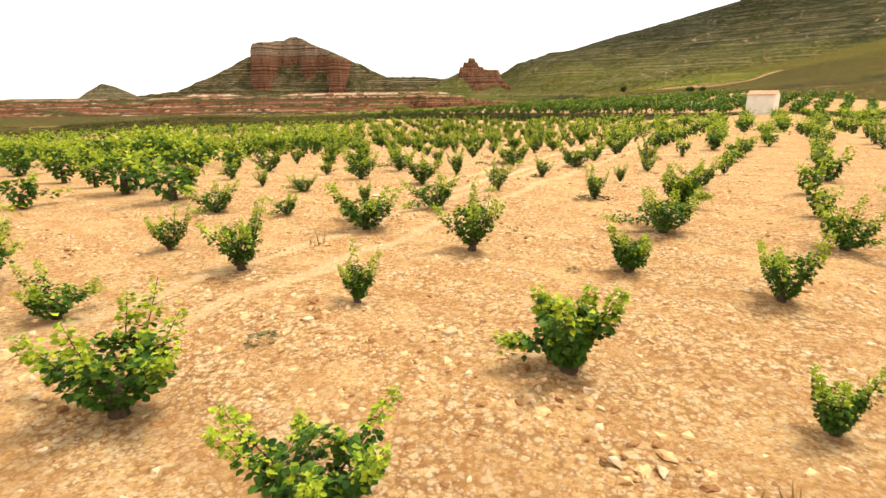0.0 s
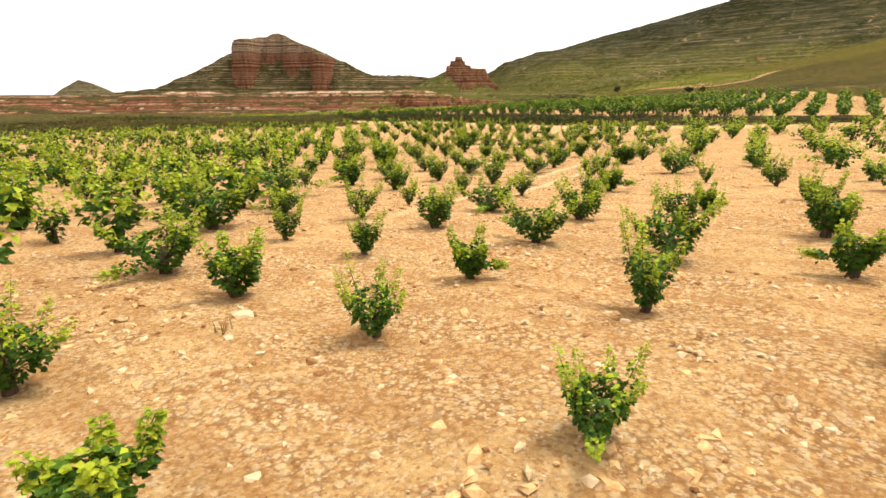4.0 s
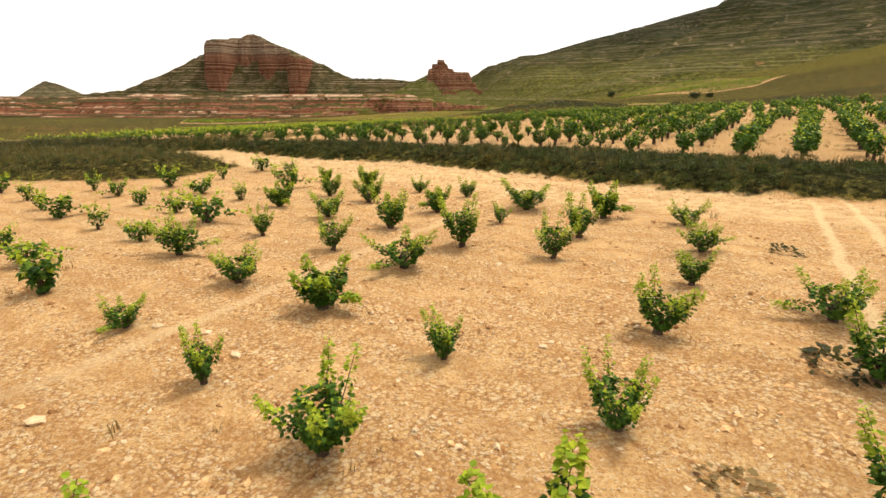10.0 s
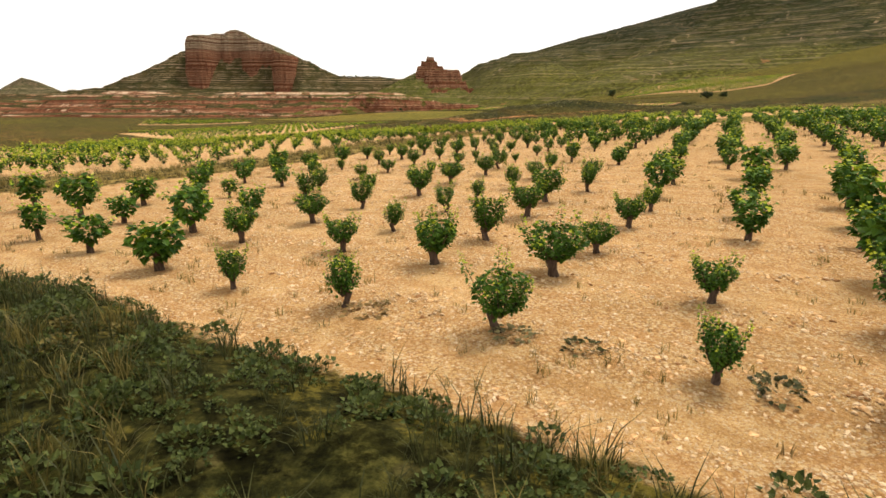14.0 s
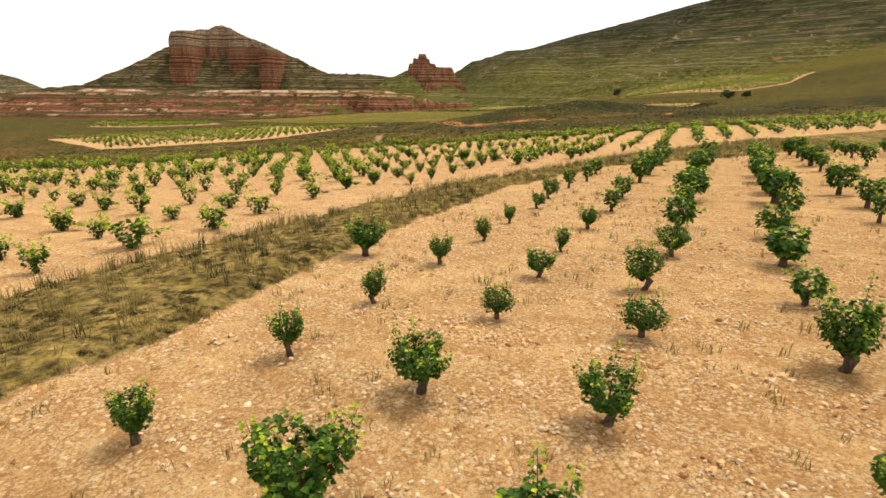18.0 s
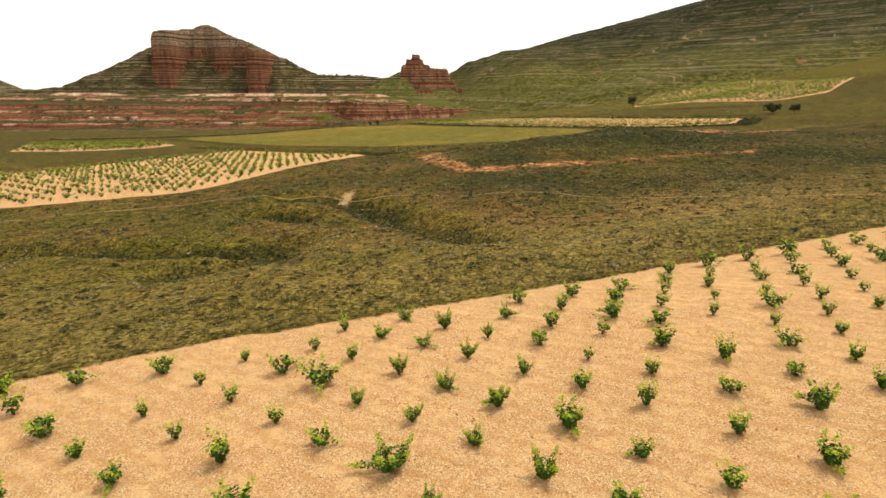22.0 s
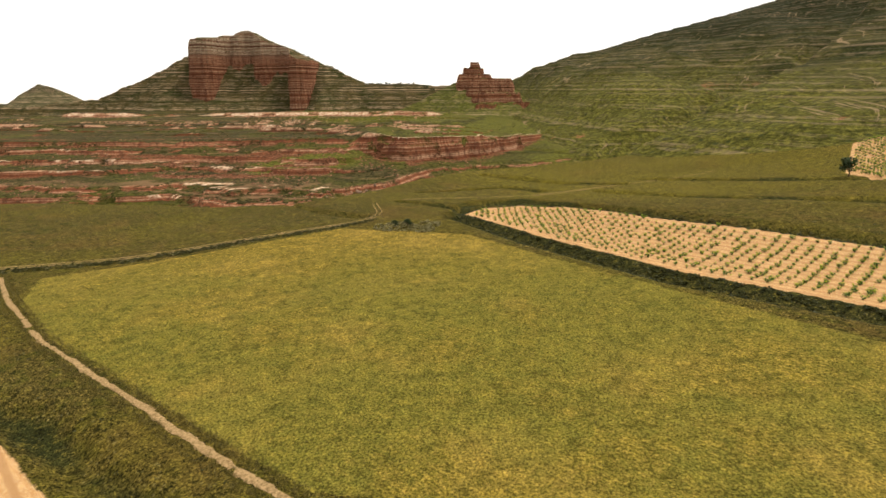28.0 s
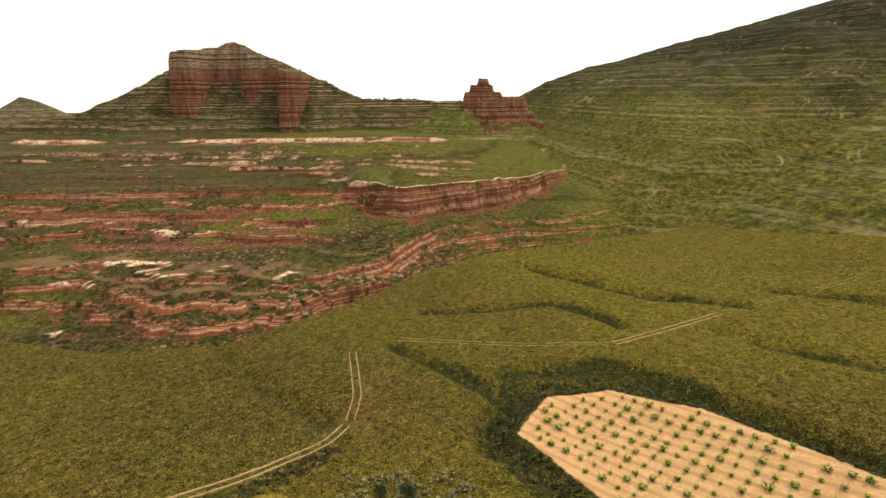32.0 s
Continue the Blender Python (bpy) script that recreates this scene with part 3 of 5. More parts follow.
# ---- mesh helpers ----
def mesh_of(name, verts, faces, material, smooth=False, marks=None):
    """One mesh from arrays; faces all of one size. marks: point attributes."""
    me = bpy.data.meshes.new(name)
    verts, faces = np.asarray(verts, np.float32), np.asarray(faces, np.int32)
    n, size = len(faces), faces.shape[1]
    me.vertices.add(len(verts))
    me.vertices.foreach_set("co", verts.ravel())
    me.loops.add(n * size)
    me.loops.foreach_set("vertex_index", faces.ravel())
    me.polygons.add(n)
    me.polygons.foreach_set("loop_start", np.arange(n, dtype=np.int32) * size)
    me.polygons.foreach_set("use_smooth", np.full(n, smooth))
    me.update(calc_edges=True)
    me.materials.append(material)
    for key, value in (marks or {}).items():
        me.attributes.new(key, "FLOAT", "POINT").data.foreach_set("value", np.asarray(value, np.float32).ravel())
    return me


def sheet(xs, ys, height):
    x, y = np.meshgrid(xs, ys)
    z = height(x, y)
    m, n = x.shape
    i = np.arange(m * n).reshape(m, n)
    quads = np.stack([i[:-1, :-1], i[:-1, 1:], i[1:, 1:], i[1:, :-1]], -1).reshape(-1, 4)
    return x, y, np.stack([x, y, z], -1).reshape(-1, 3), quads


def part(name, me, parent, label=""):
    ob = new(name, me)
    ob.parent = parent
    return tagged(ob, label)


def joined(name, shapes, places, material, smooth=False):
    """Many placed copies of small shapes in one mesh. shapes: (verts, faces); places: which shape, x, y, z, turn, size, tall."""
    vs, fs, base = [], [], 0
    places = np.asarray(places, float)
    for k, (v, f) in enumerate(shapes):
        p = places[places[:, 0] == k]
        if not len(p):
            continue
        c, s = np.cos(p[:, 4])[:, None], np.sin(p[:, 4])[:, None]
        x = (v[None, :, 0] * c - v[None, :, 1] * s) * p[:, 5:6] + p[:, 1:2]
        y = (v[None, :, 0] * s + v[None, :, 1] * c) * p[:, 5:6] + p[:, 2:3]
        z = v[None, :, 2] * p[:, 6:7] + p[:, 3:4]
        vs.append(np.stack([x, y, z], -1).reshape(-1, 3))
        fs.append((f[None] + (np.arange(len(p)) * len(v))[:, None, None] + base).reshape(-1, f.shape[1]))
        base += len(p) * len(v)
    return mesh_of(name, np.concatenate(vs), np.concatenate(fs), material, smooth)


def inside(x, y, pts):
    """Signed distance to a closed outline, positive within."""
    pts = np.asarray(pts, float)
    d, odd = np.full(np.shape(x), 1e9), np.zeros(np.shape(x), bool)
    for (ax, ay), (bx, by) in zip(pts, np.roll(pts, -1, 0)):
        ex, ey = bx - ax, by - ay
        t = np.clip(((x - ax) * ex + (y - ay) * ey) / (ex * ex + ey * ey), 0, 1)
        d = np.minimum(d, np.hypot(x - ax - t * ex, y - ay - t * ey))
        odd ^= ((ay > y) != (by > y)) & (x < ex * (y - ay) / np.where(by == ay, 1e-9, ey) + ax)
    return np.where(odd, d, -d)


def along(x, y, pts):
    """Distance to an open line."""
    d = np.full(np.shape(x), 1e9)
    for (ax, ay), (bx, by) in zip(pts[:-1], pts[1:]):
        ex, ey = bx - ax, by - ay
        t = np.clip(((x - ax) * ex + (y - ay) * ey) / (ex * ex + ey * ey), 0, 1)
        d = np.minimum(d, np.hypot(x - ax - t * ex, y - ay - t * ey))
    return d


# ---- the plan: edges of fields, banks, paths ----
BANK_NEAR = ((-60, -34, -15, -11, -5, 0, 2.6, 4, 5.1, 8, 12, 16, 30, 70), (86, 98, 105, 99.6, 95, 92, 89.2, 87.8, 86.6, 83.6, 80.5, 78, 71, 60))
BANK_FAR = ((-60, -19, -8, -4.4, -1, 1.8, 3.2, 4.7, 7, 10, 14, 20, 40, 70), (124, 110.5, 103.2, 101.2, 98.6, 96.8, 95.6, 94.6, 93.6, 91.8, 88, 84.5, 76.5, 65.5))
STRIP_NEAR = ((-60, -12, -4.4, -3, 0, 2, 4.7, 10, 17.5, 32, 70), (108, 118, 125, 127, 130.5, 134.5, 139.6, 147.4, 154, 158, 165))
STRIP_FAR = ((-60, -12, -7, -5.7, -3.4, 0, 3, 7, 12, 23, 45, 70), (112, 124, 129, 132, 136, 140, 144, 148.6, 152.5, 163, 175, 182))
# a grassy knoll that the headland track goes round
KNOLL = ((-9.8, 91.8), (-11.2, 88.6), (-14.5, 87.2), (-25, 89.5), (-62, 84), (-62, 100), (-28, 101.5), (-17.5, 98.6), (-12.2, 95))
TOP_EDGE = ((-70, -40, -18, -11, -2, 4, 11, 20, 32, 39, 60, 100), (170, 180, 186, 189.8, 193.5, 194.6, 196.6, 199, 202.5, 204.5, 210, 214))
FIELD_D = ((-30, 269), (-23.5, 280), (-16, 300), (1.5, 330), (-45, 367), (-72, 338), (-100, 300), (-66, 262))
FIELD_G = ((-74.6, 391), (-83, 402), (-108, 405), (-135, 402), (-128, 378), (-95, 377), (-82, 380))
FIELD_E = ((20, 482), (27, 494), (40, 496), (54, 487), (72, 462), (95, 440), (150, 378), (136, 362), (88, 392), (62, 416), (38, 450))
FIELD_F = ((163, 495), (164, 512), (200, 560), (262, 575), (285, 480), (235, 440), (205, 436))
MEADOW = ((-84, 430), (-19, 469), (20, 454), (50, 414), (78, 380), (100, 352), (75, 335), (55, 345), (-1, 354), (-13, 363), (-33, 378), (-58, 396), (-76, 413))
TERRACES = (((15, 478), (22, 506), (45, 506), (57, 492), (74, 467), (92, 448), (160, 386)), ((75, 525), (88, 506), (107, 491), (190, 420)), ((34, 589), (53, 570), (68, 552), (90, 540)), ((103, 552), (118, 543), (135, 526), (200, 455)),
            ((-51, 528), (-28, 501), (-15, 490)), ((-5, 524), (17, 498)), ((2, 548), (41, 550), (53, 531)), ((-61, 377), (-45, 371.6), (-20, 354), (-0.6, 338), (10, 329), (24.5, 333), (36, 336)))
GULLIES = (((-9, 254), (-1, 251), (3.7, 244.5), (9.7, 233), (14, 226), (17.5, 220)), ((-60, 236), (-39, 232), (-17, 225), (-5, 224.5), (-5, 219), (-12.4, 215)), ((-12, 244.3), (-5, 240)))
FOOTPATH = ((-95, 432), (-82, 417), (-60, 396), (-31, 374.5), (-10, 358), (-1, 351.5))
TRACK_A = ((-140, 428), (-73, 446), (-48, 460), (-36, 467), (-24, 473), (-13, 481), (-10, 488), (-10, 498), (-15, 522))
TRACK_B = ((-5, 528), (23, 520), (47, 518), (81, 535), (140, 560))
PALE_TRAIL = ((-60, 252), (-22, 257), (-13, 257), (-4, 255.7), (-0.6, 253.8), (3, 249), (15, 245), (23, 242), (33, 238), (40, 235), (80, 218))


def edge(pair, x):
    return np.interp(x, *pair)


def soil_at(x, y):
    a = np.minimum.reduce([edge(BANK_NEAR, x) - y, y + 60, x + 62, 75 - x])
    a = np.minimum(a, -inside(x, y, KNOLL))
    b = np.minimum.reduce([y - edge(BANK_FAR, x), edge(STRIP_NEAR, x) - y, x + 40, 70 - x])
    c = np.minimum.reduce([y - edge(STRIP_FAR, x), edge(TOP_EDGE, x) - y, x + 48, 90 - x])
    return np.maximum.reduce([a, b, c, inside(x, y, FIELD_D), inside(x, y, FIELD_E), inside(x, y, FIELD_F), inside(x, y, FIELD_G)])


def land(x, y):
    z = ground(x, y)
    bank = np.minimum(y - edge(BANK_NEAR, x), edge(BANK_FAR, x) - y)
    z = z + 0.55 * ramp(bank, -0.3, 2.2) - 0.25 * ramp(-np.abs(y - edge(BANK_NEAR, x) + 0.4), -1.2, 0)
    z = z + 0.8 * ramp(inside(x, y, KNOLL), -0.3, 3.0)
    strip = np.minimum(y - edge(STRIP_NEAR, x), edge(STRIP_FAR, x) - y)
    z = z + 0.22 * ramp(strip, -0.2, 1.5)
    # gully below the third field, the mound beyond it, field terraces
    for pts in GULLIES:
        z = z - 1.9 * ramp(5.0 - along(x, y, pts), 0, 5.0)
    z = z + 4.6 * np.exp(-(((x - 58) / 30) ** 2 + ((y - 292) / 20) ** 2))
    z = z - 1.3 * ramp(inside(x, y, FIELD_D), -7, -1) * ramp(-inside(x, y, FIELD_D), -1, 6) * 0.6
    z = z - 1.6 * ramp(-np.abs(inside(x, y, FIELD_E) + 4.5), -4.5, 0)
    for pts in TERRACES:
        z = z - 1.5 * ramp(3.4 - along(x, y, pts) + 1.2 * wave(x, y, 11, 77), 0, 2.4)
    wild = ramp(y - edge(TOP_EDGE, x), 2, 10) * ramp(345 - y, 0, 20) * ramp(-inside(x, y, FIELD_D), 0, 6)
    z = z + wild * (0.45 * fbm(x, y, 13, 71, 3) - 0.9 * np.clip(0.25 - np.abs(wave(x + 0.6 * y, y * 0.5, 26, 73)), 0, 1))
    z = z - 1.2 * ramp(inside(x, y, FIELD_E), -1, 12)
    z = z + 0.65 * np.exp(-((x - 34.2) ** 2 + (y - 60.6) ** 2) / 30.0)
    soil = soil_at(x, y)
    rough = 0.05 * fbm(x, y, 1.5, 31, 3) + 0.03 * np.sin((x * 0.61 + y * 0.79) * 2.6 + 2 * wave(x, y, 9, 33)) * (soil > 0)
    return z + rough * (np.abs(x) < 70)


def lines(*spans):
    out = [np.arange(a, b, s) for a, b, s in spans]
    return np.unique(np.concatenate(out).round(3))


grow = np.geomspace(10, 3400, 34)
xs = np.concatenate([-(560 + grow)[::-1], lines((-560, -280, 5.5), (-280, -60, 3.4), (-60, -16, 1.1), (-16, 22, 0.42), (22, 70, 1.1), (70, 180, 2.6), (180, 560, 5.5)), 560 + grow])
ys = np.concatenate([-(20 + np.geomspace(4, 3000, 24))[::-1], lines((-20, 205, 0.9), (205, 345, 1.3), (345, 560, 1.8), (560, 600, 2.6), (600, 840, 1.8), (840, 960, 3.6), (960, 1010, 2.2), (1010, 1320, 4.5)), 1320 + np.geomspace(6, 3500, 40)])
gx, gy, gv, gq = sheet(xs, ys, land)
lush_shade = np.maximum(0 * gx, ramp(inside(gx, gy, FIELD_E), -12, -2) * 0.8)
lush_shade = np.maximum(lush_shade, ramp(np.minimum(gy - edge(BANK_NEAR, gx), edge(BANK_FAR, gx) - gy), -0.5, 1.0) * (gx > -45) * 0.7)
lush_shade = np.maximum(lush_shade, 0.55 * ramp(inside(gx, gy, KNOLL), -0.3, 1.0))
lush_shade = np.maximum(lush_shade, (0.55 + 0.3 * wave(gx, gy, 11, 39)) * ramp(gx, 8, 24) * ramp(gy, 226, 250) * ramp(335 - gy, 0, 20))
lush_shade = np.maximum(lush_shade, 1.0 * np.exp(-(((gx - 68) / 42) ** 2 + ((gy - 292) / 21) ** 2) ** 2))
# bands of dark growth and painted shade along the terrace steps and gullies
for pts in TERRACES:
    lush_shade = np.maximum(lush_shade, (1.15 + 0.3 * wave(gx, gy, 20, 3)) * ramp(3.8 - along(gx, gy, pts) + 2.2 * fbm(gx, gy, 12, 2, 3), 0, 4.5))
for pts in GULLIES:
    lush_shade = np.maximum(lush_shade, 0.8 * ramp(3.4 - along(gx, gy, pts) + 1.2 * wave(gx, gy, 6, 4), 0, 2.5))
beds = strata(gx, gy)
# where the grass is fresher (above 0) or browner (below 0)
tone = 0.65 * ramp(gx + 0.5 * (gy - 500), 20, 110) * ramp(gy, 430, 520) - 0.9 * ramp(-gx, 8, 40) * ramp(gy, 425, 450) * ramp(532 - gy, 0, 30) + 0.5 * fbm(gx, gy, 60, 8, 3) * ramp(gy, 330, 420)
tone = tone + 0.7 * np.exp(-((gx - 25) / 55) ** 2 - ((gy - 1020) / 60) ** 2) + 0.45 * np.exp(-((gx - 140) / 45) ** 2 - ((gy - 790) / 80) ** 2) + 0.9 * np.exp(-((gx + 70) / 50) ** 2 - ((gy - 668) / 18) ** 2) + 0.6 * ramp(wave(gx, gy, 22, 9), 0.0, 0.8) * (gy > 196) * (gy < 345)
tone = tone - 1.0 * ramp(gx, -6, 12) * ramp(gy, 214, 236) * ramp(312 - gy, 0, 20) - 0.3 * ramp(gx, 10, 40) * ramp(gy, 225, 240) * ramp(345 - gy, 0, 40) + 0.75 * ramp(gy - edge(TOP_EDGE, gx), 0, 4) * ramp(238 - gy, 0, 14)
for pts in GULLIES:
    tone = np.maximum(tone, 0.7 * ramp(7.5 - along(gx, gy, pts) + 3 * wave(gx, gy, 6, 4), 0, 4))
weedy = 0.3 * ramp(np.maximum.reduce([inside(gx, gy, FIELD_E), inside(gx, gy, FIELD_F)]), 0, 3) + 0.4 * ramp(soil_at(gx, gy), 0, 1) * (gy > 88) * (gy < 160) * (gy < edge(STRIP_NEAR, gx) + 1)
straw = ramp(np.minimum(gy - edge(STRIP_NEAR, gx), edge(STRIP_FAR, gx) - gy), -0.6, 0.6) * (np.abs(gx) < 80)
verge = gy - edge(TOP_EDGE, gx)
straw = np.maximum(straw, (0.42 + 0.25 * wave(gx, gy, 9, 37)) * ramp(verge, 0, 2) * ramp(40 - verge, 0, 25))
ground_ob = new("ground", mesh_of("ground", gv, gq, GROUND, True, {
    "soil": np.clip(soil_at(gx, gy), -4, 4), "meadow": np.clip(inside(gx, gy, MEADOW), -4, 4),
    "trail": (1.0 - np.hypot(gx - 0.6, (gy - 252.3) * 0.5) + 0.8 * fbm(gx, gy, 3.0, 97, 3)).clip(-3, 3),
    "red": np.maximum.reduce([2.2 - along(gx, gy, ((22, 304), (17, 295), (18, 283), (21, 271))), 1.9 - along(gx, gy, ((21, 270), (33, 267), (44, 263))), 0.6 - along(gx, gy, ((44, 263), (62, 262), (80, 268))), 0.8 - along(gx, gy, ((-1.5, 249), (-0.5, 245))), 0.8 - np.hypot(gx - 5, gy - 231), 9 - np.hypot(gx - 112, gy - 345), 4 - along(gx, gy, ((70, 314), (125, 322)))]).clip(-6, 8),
    "lush_shade": lush_shade, "tone": tone, "straw": straw, "weedy": weedy, "cap": beds[1], "scree": beds[2], "headland": ramp(6 - np.abs(edge(BANK_NEAR, gx) - gy - 3.5) + 2 * wave(gx, gy, 3, 5), 0, 5) * (gy < 110), "far": ramp(gy - rim(gx), 0, 20)}))
rows_n, cols_n = gx.shape
ground_ob.data.polygons.foreach_set("use_smooth", np.repeat(ys[:-1] < 590, cols_n - 1))
tagged(ground_ob, "stony clay vineyard soil, rough grass and yellow-green meadow", "ground", kind="structure")


# ---- mountains ----
def crest(x, xs_, zs_):
    return np.interp(x, xs_, zs_)


PEAK_X = (-1000, -800, -653, -597, -542, -487, -455, -446, -435, -379, -364, -350, -334, -319, -266, -251, -192, -172, -132, -80, -19, 22, 74, 160, 300)
PEAK_Z = (-6, 0, 14, 34, 55, 82, 97, 116, 124, 126, 134, 136, 131, 122, 103, 94, 70, 57, 41, 42, 38, 37, 36, 30, 20)


# cliff of the peak: how far its lip stands out in front of the ridge
LIP_X = (-475, -456, -450, -437, -415, -404, -396, -384, -342, -334, -320, -306, -298, -276, -268, -258, -244, -232, -222, -214, -150)
LIP_D = (-6, 2, 26, 46, 50, 40, 14, 2, 2, 20, 31, 24, 8, 6, 30, 55, 62, 50, 14, -6, -8)


def terraces(z, x, y, step, much, seed, size):
    """Cut a height into ledges of one step."""
    q = (z + 0.3 * step * fbm(x, y, size, seed, 3)) / step
    f = q - np.floor(q)
    return z + (step * (np.floor(q) + 0.5 * f + 0.5 * ramp(f, 0.74, 0.92)) - z) * much


def peak(x, y, cut=1.0):
    top = crest(x, PEAK_X, PEAK_Z) + 1.2 * fbm(x, y, 14, 3, 3)
    front = 1385 + 12 * wave(x, y * 0, 90, 2) - y
    start = np.minimum(top - 1, 89 - 14 * ramp(x, -330, -250))
    talus = start - (0.9 + 0.55 * ramp(x, -500, -440) * ramp(-x, 200, 240)) * np.clip(front, 0, 50) - 0.55 * np.clip(front - 50, 0, 60) - 0.30 * np.clip(front - 110, 0, 1e3) + 2.5 * fbm(x, y, 40, 14, 3) * ramp(front, 20, 60)
    talus = terraces(talus, x, y, 5.5, 0.75 * cut, 12, 60)
    lip = np.interp(x + 3 * wave(y, x, 22, 9), LIP_X, LIP_D) + 6 * fbm(x, 0 * y, 19, 4, 3) + 2.5 * fbm(x, y, 9, 6, 2)
    head = terraces(top - 0.14 * np.clip(front, 0, 90), x, y, 4.5, 0.8 * cut, 22, 30)
    hold = 1 - 0.24 * ramp(front, lip, lip + 1.6) - 0.26 * ramp(front, lip + 2, lip + 3.6) - 0.26 * ramp(front, lip + 4.5, lip + 6) - 0.24 * ramp(front, lip + 7, lip + 8.6)
    z = talus + np.maximum(head - talus, 0) * hold
    z = z - 0.7 * np.clip(-front - 6, 0, 1e3)
    return np.maximum(z, ground(x, y) - 4)


BUTTE_X = (-110, -64, -18, 28, 60, 100, 117, 132, 152, 190)
BUTTE_Z = (-20, -4, 15, 38, 38, 36, 27, 12, -8, -22)
# tiers of bare rock that stand on the cone: outline and height of the top
TIERS = (((46, 1101), (64, 1101), (65, 1116), (47, 1116)), 66), (((37, 1097), (70, 1096), (72, 1119), (36, 1119)), 58), (((32, 1093), (78, 1090), (80, 1120), (32, 1120)), 50), (((46, 1080), (108, 1084), (112, 1121), (48, 1121)), 44), (((52, 1063), (80, 1066), (118, 1078), (124, 1121), (50, 1110)), 26), (((55, 1052), (76, 1054), (98, 1070), (132, 1080), (136, 1121), (54, 1110)), 13)


def butte(x, y, cut=1.0):
    top = crest(x, BUTTE_X, BUTTE_Z)
    far = np.hypot(1108 - y, 0.8 * np.clip(50 - x, 0, 0))
    cone = top - 0.60 * np.clip(far, 0, 66) - 0.10 * np.clip(far - 66, 0, 1e3) + 1.2 * fbm(x, y, 30, 3, 3)
    z = cone
    for k, (pts, high) in enumerate(TIERS):
        d = inside(x, y, pts) + 2.2 * fbm(x, y, 9, 70 + k, 3)
        z = np.maximum(z, cone + (high + 0.8 * wave(x, y, 6, 80 + k) - cone) * (0.6 * ramp(d, 0, 1.6) + 0.4 * ramp(d, 2.4, 4)))
    z = np.where(y > 1120, np.minimum(z, top - 0.9 * (y - 1120)), z)
    return np.maximum(z, ground(x, y) - 4)


def steepness(func, x, y):
    """1 where the form is a wall, by the fall over two metres."""
    gx_, gy_ = func(x + 1.2, y, 0) - func(x - 1.2, y, 0), func(x, y + 1.2, 0) - func(x, y - 1.2, 0)
    return ramp(np.hypot(gx_, gy_) / 2.4, 2.0, 3.2)


HILL_X = (60, 110, 150, 190, 225, 292, 330, 462, 600, 733, 800, 1000, 1400, 2200)
HILL_Z = (-10, 20, 44, 64, 78, 99, 106, 143, 177, 214, 231, 270, 315, 335)


def hill(x, y):
    bend = x + 0.10 * (1485 - y)
    low = ground(x, y)
    top = crest(bend, HILL_X, HILL_Z) - ground(x, np.minimum(y, 1485) * 0 + 1485)
    u = np.clip((y - 480) / 1005, 0, 1.3)
    body = top * (0.2 * u + 0.8 * ramp(u, 0.0, 1.05)) * ramp(x, 70, 200 - 60 * ramp(y, 1100, 1450)) - 0.5 * np.clip(y - 1500, 0, 900)
    gully = 22 * np.abs(wave(bend + 0.25 * y, y * 0.15, 110, 5)) + 9 * np.abs(wave(bend - 0.1 * y, y * 0.2, 47, 15)) + 7 * fbm(x, y, 90, 7, 4)
    z = body + (gully - 6) * ramp(body, 6, 50) * ramp(1480 - y, 0, 160)
    q = (z + 3 * fbm(x, y, 140, 12, 3)) / 8.0
    f = q - np.floor(q)
    z = z + (8.0 * (np.floor(q) + 0.6 * f + 0.4 * ramp(f, 0.62, 0.9)) - z) * (0.35 + 0.45 * ramp(wave(x, y, 160, 19), -0.3, 0.4))
    return low + z - 5 * ramp(-z, -7, 0)


FAR_X = (-2600, -2100, -1800, -1600, -1500, -1416, -1347, -1290, -1225, -1205, -1150, -1061, -976, -800, -500)
FAR_Z = (-40, -30, -70, -58, -30, -10, -25, 5, 40, 50, 30, -10, 10, 2, -10)


def far_hills(x, y):
    top = crest(x, FAR_X, FAR_Z) + 3 * fbm(x, y, 60, 3, 3)
    front = 2030 - y
    z = top - 0.12 * np.clip(front, 0, 16) - 14 * ramp(front, 16, 22) * ramp(top, 26, 40) - 0.45 * np.clip(front - 16, 0, 1e3) - 0.5 * np.clip(-front, 0, 1e3)
    return np.maximum(terraces(z, x, y, 7.0, 0.6, 9, 80), -75)


for name, xr, yr, func, mat, label, cat in (
        ("rock_peak", np.concatenate([np.arange(-1000, -480, 6.0), np.arange(-480, -150, 2.2), np.arange(-150, 260, 5.0)]), np.concatenate([np.arange(1030, 1260, 4.0), np.arange(1260, 1400, 1.8), np.arange(1400, 1480, 5.0)]), peak, CRAG, "red sandstone peak with pale beds, cliffs and scrub slopes", "mountain"),
        ("rock_butte", np.arange(-110, 190, 1.6), np.arange(940, 1160, 1.6), butte, GREENROCK, "red sandstone butte on a grassy green cone", "rock"),
        ("hillside", np.concatenate([np.arange(60, 700, 5.0), np.arange(700, 2200, 25.0)]), np.concatenate([np.arange(480, 1560, 6.0), np.arange(1560, 2200, 60.0)]), hill, HILL, "long green terraced hillside with scrub and gullies", "hill"),
        ("far_hill", np.arange(-2600, -480, 12.0), np.arange(1880, 2200, 10.0), far_hills, FARHILL, "distant dark conical hills on the plain", "hill")):
    px, py, v, q = sheet(xr, yr, func)
    cliff = steepness(func, px, py) if func in (peak, butte) else 0 * px
    tagged(new(name, mesh_of(name, v, q, mat, name == "hillside", {"cliff": cliff})), label, cat, kind="structure")


